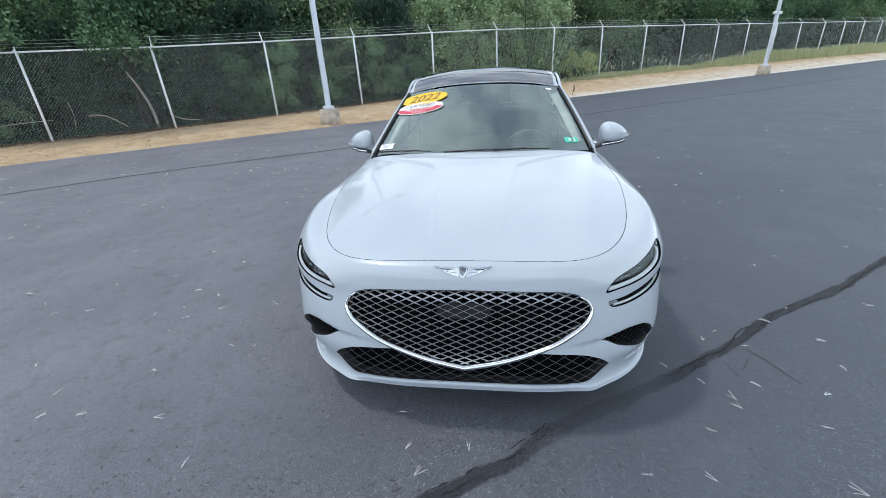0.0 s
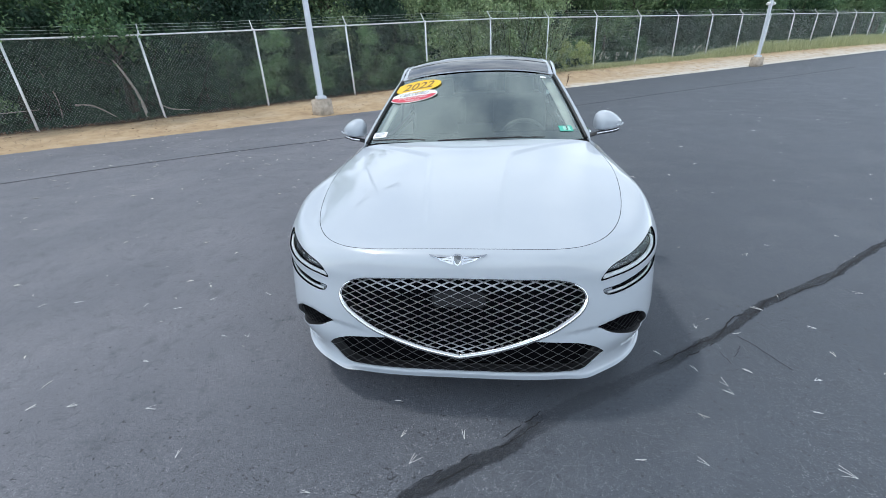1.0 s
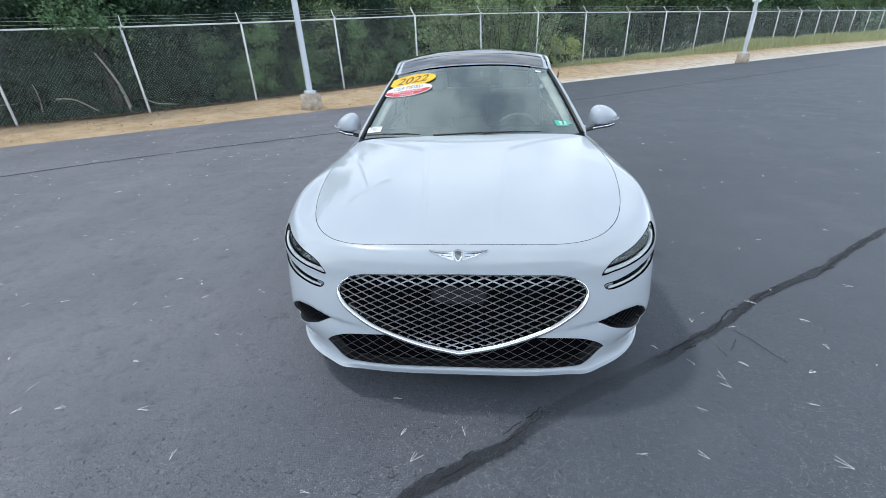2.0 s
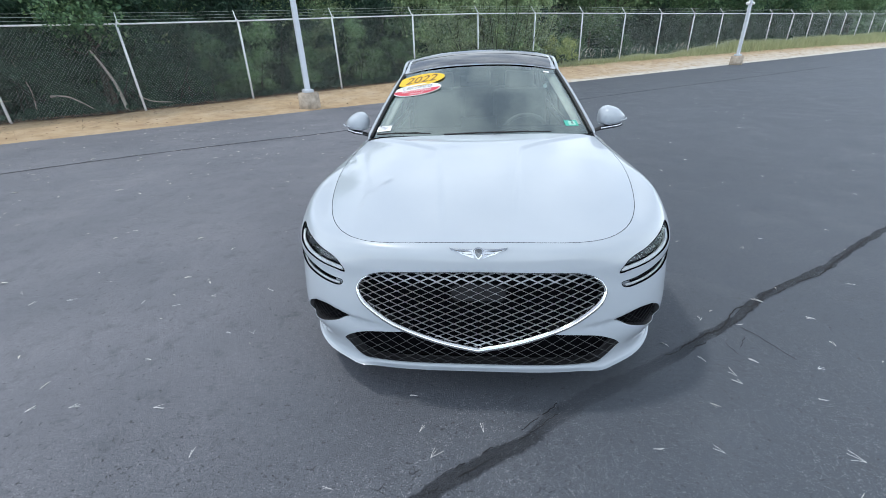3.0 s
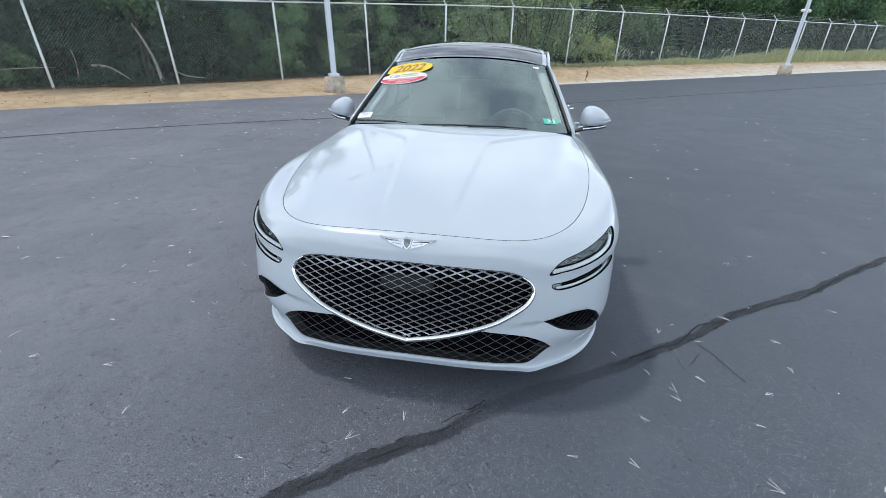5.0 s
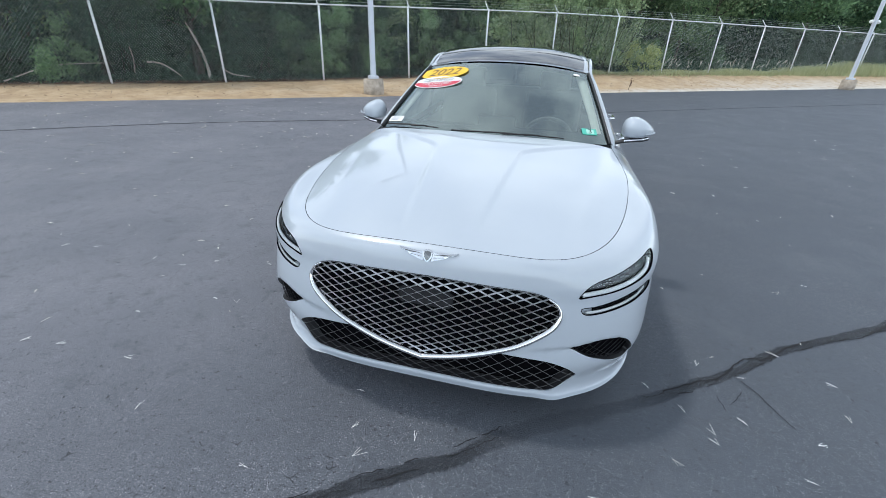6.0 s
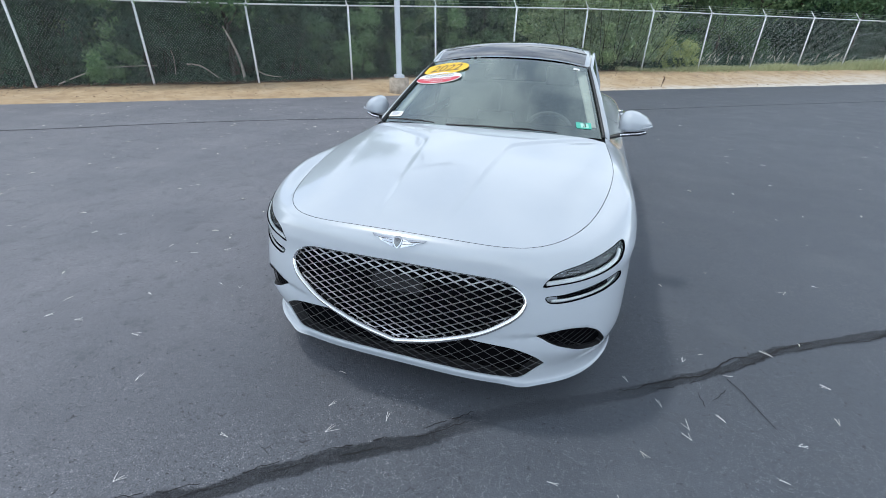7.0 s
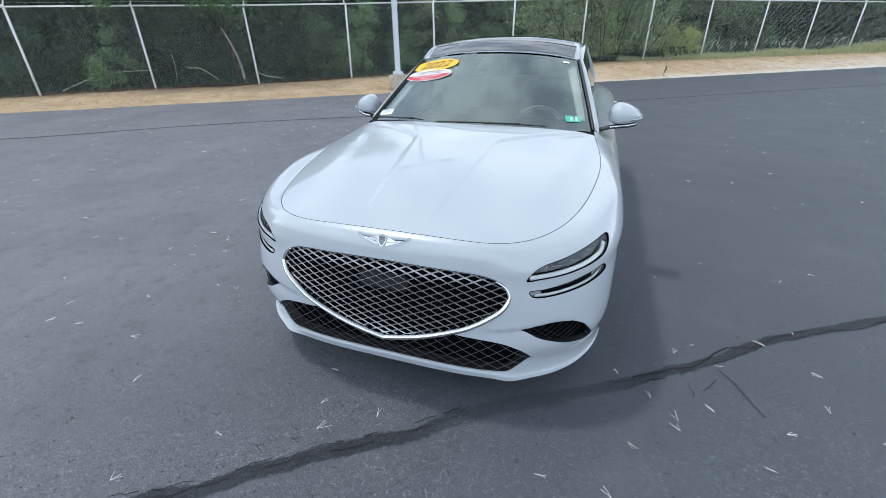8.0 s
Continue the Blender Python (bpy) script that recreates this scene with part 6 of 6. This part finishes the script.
    height_panel("boot_lid", mirrored_loop(np.concatenate([half, [(0, half[-1, 1])]])), deck_height, PAINT, car, 0.05)
    # cowl and wipers
    gu = np.linspace(-0.97, 0.97, 30)
    cow = [np.c_[0.80 * gu, 1.275 + 0.12 * gu ** 2, 0.965 - 0.035 * gu ** 2], np.c_[0.79 * gu, 1.36 + 0.13 * gu ** 2, 0.985 - 0.02 * gu ** 2]]
    obj("cowl", np.concatenate(cow), [(i, i + 1, 31 + i, 30 + i) for i in range(29)], BLACK, car)
    for a, b, v0, v1 in ((-0.93, -0.42, 0.028, 0.028), (-0.30, 0.62, 0.016, 0.022)):
        u = np.linspace(a, b, 24)
        p = screen_at(u, np.linspace(v0, v1, 24) + 0.012 * np.sin(np.linspace(0, math.pi, 24))) + np.array((0, -0.012, 0.012))
        v, f = sweep(p, 0.005, 6, taper=np.linspace(1.2, 0.7, 24))
        wiper = obj("wiper", v, f, BLACK, car, "black wiper at the foot of the windscreen")
        k = 10
        v, f = sweep([p[k] + np.array((0.04, -0.05, -0.03)), p[k] + np.array((0.02, -0.02, 0.0)), p[k + 8] + np.array((0, -0.004, 0.004))], 0.005, 6)
        obj("wiper_arm", v, f, BLACK, wiper)
    # stickers on the glass
    spot = screen_spot(-0.712, 0.828, 3)
    st = film("sticker", oval(0.192, 0.082), spot, 0.0, YELLOW, car, "yellow oval year sticker")
    letters("2022", "lettering", lambda x, y: spot(x, y, 0.0015), BROWNINK, st, 0.124, 0.3, 0.001)
    spot2 = screen_spot(-0.712, 0.665, 3)
    st = film("sticker", oval(0.192, 0.077), spot2, 0.0, WHITEV, car, "white and red oval sticker")
    film("red_half", oval(0.183, 0.069, 180, 360), spot2, 0.0015, REDV, st)
    letters("CERTIFIED", "lettering", lambda x, y: spot2(x, y + 0.028, 0.0015), INK, st, 0.052, 0.0, 0.0)
    letters("PRE-OWNED", "lettering", lambda x, y: spot2(x, y - 0.020, 0.003), WHITEV, st, 0.040, 0.0, 0.0)
    letters("VEHICLE", "lettering", lambda x, y: spot2(x, y - 0.051, 0.003), WHITEV, st, 0.030, 0.0, 0.0)
    spot3 = screen_spot(0.838, 0.135, 0)
    st = film("sticker", [(-0.048, -0.028), (0.048, -0.028), (0.048, 0.028), (-0.048, 0.028)], spot3, 0.0, GREENV, car, "green inspection sticker")
    film("white_field", [(-0.02, -0.02), (0.03, -0.02), (0.03, 0.02), (-0.02, 0.02)], spot3, 0.0015, MINT, st)
    letters("3", "lettering", lambda x, y: spot3(x + 0.004, y, 0.003), INK, st, 0.058)
    spot4 = screen_spot(-0.89, 0.115, 6)
    st = film("sticker", [(-0.055, -0.028), (0.055, -0.028), (0.055, 0.028), (-0.055, 0.028)], spot4, 0.0, WHITEV, car, "small white printed sticker")
    for k in range(3):
        film("print_bar", [(-0.04, 0.012 - 0.013 * k), (0.036 - 0.01 * k, 0.012 - 0.013 * k), (0.036 - 0.01 * k, 0.017 - 0.013 * k), (-0.04, 0.017 - 0.013 * k)], spot4, 0.0015, LAMPGREY, st)
    spot5 = screen_spot(0.83, 0.92, 0, -0.004)
    film("sticker", [(-0.022, -0.012), (0.022, -0.012), (0.022, 0.012), (-0.022, 0.012)], spot5, 0.008, WHITEV, car, "tiny pale tag")
    build_cabin(car)
    return car


def cushion(w, d, h, m, bevel=0.05):
    return boxed((w, d, h), m, bevel, 4)


def build_cabin(car):
    """What shows through the glass: dashboard, wheel, seats, inner mirror."""
    xs = np.linspace(-0.74, 0.74, 25)
    prof = [(1.36, 0.955), (1.5, 0.965), (1.66, 0.955), (1.78, 0.925), (1.83, 0.87), (1.80, 0.70), (1.85, 0.5)]
    v = [(x, y + 0.06 * (x / 0.74) ** 2, z - 0.02 * (x / 0.74) ** 2 + (0.025 * math.exp(-((x - 0.37) / 0.17) ** 2) if 1.55 < y < 1.83 else 0)) for x in xs for y, z in prof]
    k = len(prof)
    f = [(i * k + j, i * k + j + 1, (i + 1) * k + j + 1, (i + 1) * k + j) for i in range(24) for j in range(k - 1)]
    obj("dashboard", v, [q[::-1] for q in f], CABIN, car, "grey dashboard")
    part("centre_screen", boxed((0.27, 0.02, 0.11), pose(0, 1.74, 0.99, -15), 0.006), GLOSSBLACK, car)
    ring = [(0.37 + 0.18 * math.cos(a), 1.98 - 0.075 * math.sin(a), 0.86 + 0.165 * math.sin(a)) for a in np.linspace(0, 2 * math.pi, 40, endpoint=False)]
    v, f = sweep(ring, 0.016, 8, closed=True)
    wheel = obj("steering_wheel", v, f, SEATHIDE, car)
    part("wheel_boss", boxed((0.15, 0.05, 0.11), pose(0.37, 1.97, 0.855, -24), 0.02), CABIN, wheel)
    for a in (-1, 1):
        part("wheel_spoke", boxed((0.12, 0.02, 0.03), pose(0.37 + a * 0.11, 1.975, 0.86, -24), 0.006), CABIN, wheel)
    for x in (-0.37, 0.37):
        seat = part("front_seat", cushion(0.5, 0.52, 0.16, pose(x, 2.2, 0.52, 8)), SEATHIDE, car, "grey leather front seat")
        part("seat_back", cushion(0.48, 0.14, 0.62, pose(x, 2.52, 0.86, -18)), SEATHIDE, seat)
        part("headrest", cushion(0.26, 0.1, 0.18, pose(x, 2.66, 1.23, -14), 0.04), SEATHIDE, seat)
    bench = part("rear_bench", cushion(1.3, 0.5, 0.16, pose(0, 3.1, 0.52, 8)), SEATHIDE, car)
    part("bench_back", cushion(1.3, 0.14, 0.58, pose(0, 3.42, 0.83, -22)), SEATHIDE, bench)
    part("inner_mirror", boxed((0.31, 0.035, 0.085), pose(0.0, 2.01, 1.28, 10), 0.02, 3), BLACK, car)
    part("sensor_housing", boxed((0.18, 0.14, 0.05), pose(0.0, 1.97, 1.295, 28), 0.015), BLACK, car)
    v, f = [], []
    hx = [(x, y, float(roof_height(np.array(x), np.array(y))) - 0.03) for x in np.linspace(-0.6, 0.6, 9) for y in np.linspace(2.12, 3.3, 8)]
    obj("headliner", hx, [(i * 8 + j, i * 8 + j + 1, (i + 1) * 8 + j + 1, (i + 1) * 8 + j) for i in range(8) for j in range(7)], LINING, car)
    for s in (-1, 1):
        p = screen_at(np.full(16, s * 0.955), np.linspace(0.05, 0.98, 16)) + np.array((-s * 0.028, 0.02, -0.02))
        v, f = sweep(p, 0.036, 8, 0.3, taper=np.linspace(0.75, 1.2, 16))
        obj("pillar_lining", v, f, LINING, car, "pale lined pillar")
        v = [(s * 0.78, y, z) for y in (1.5, 3.3) for z in (0.3, 0.95)]
        obj("door_card", v, [(0, 1, 3, 2)], CABIN, car, smooth=False)


# ---- build ----
build_ground()
build_seams()
build_fence()
build_lamp_post(-4.93, 10.98, 0.0, 37, False)
build_lamp_post(13.72, 24.2, 0.0, 37, True)
build_car()
build_woods()
build_verge()
build_leaf_litter()
build_stalk()
build_litter()
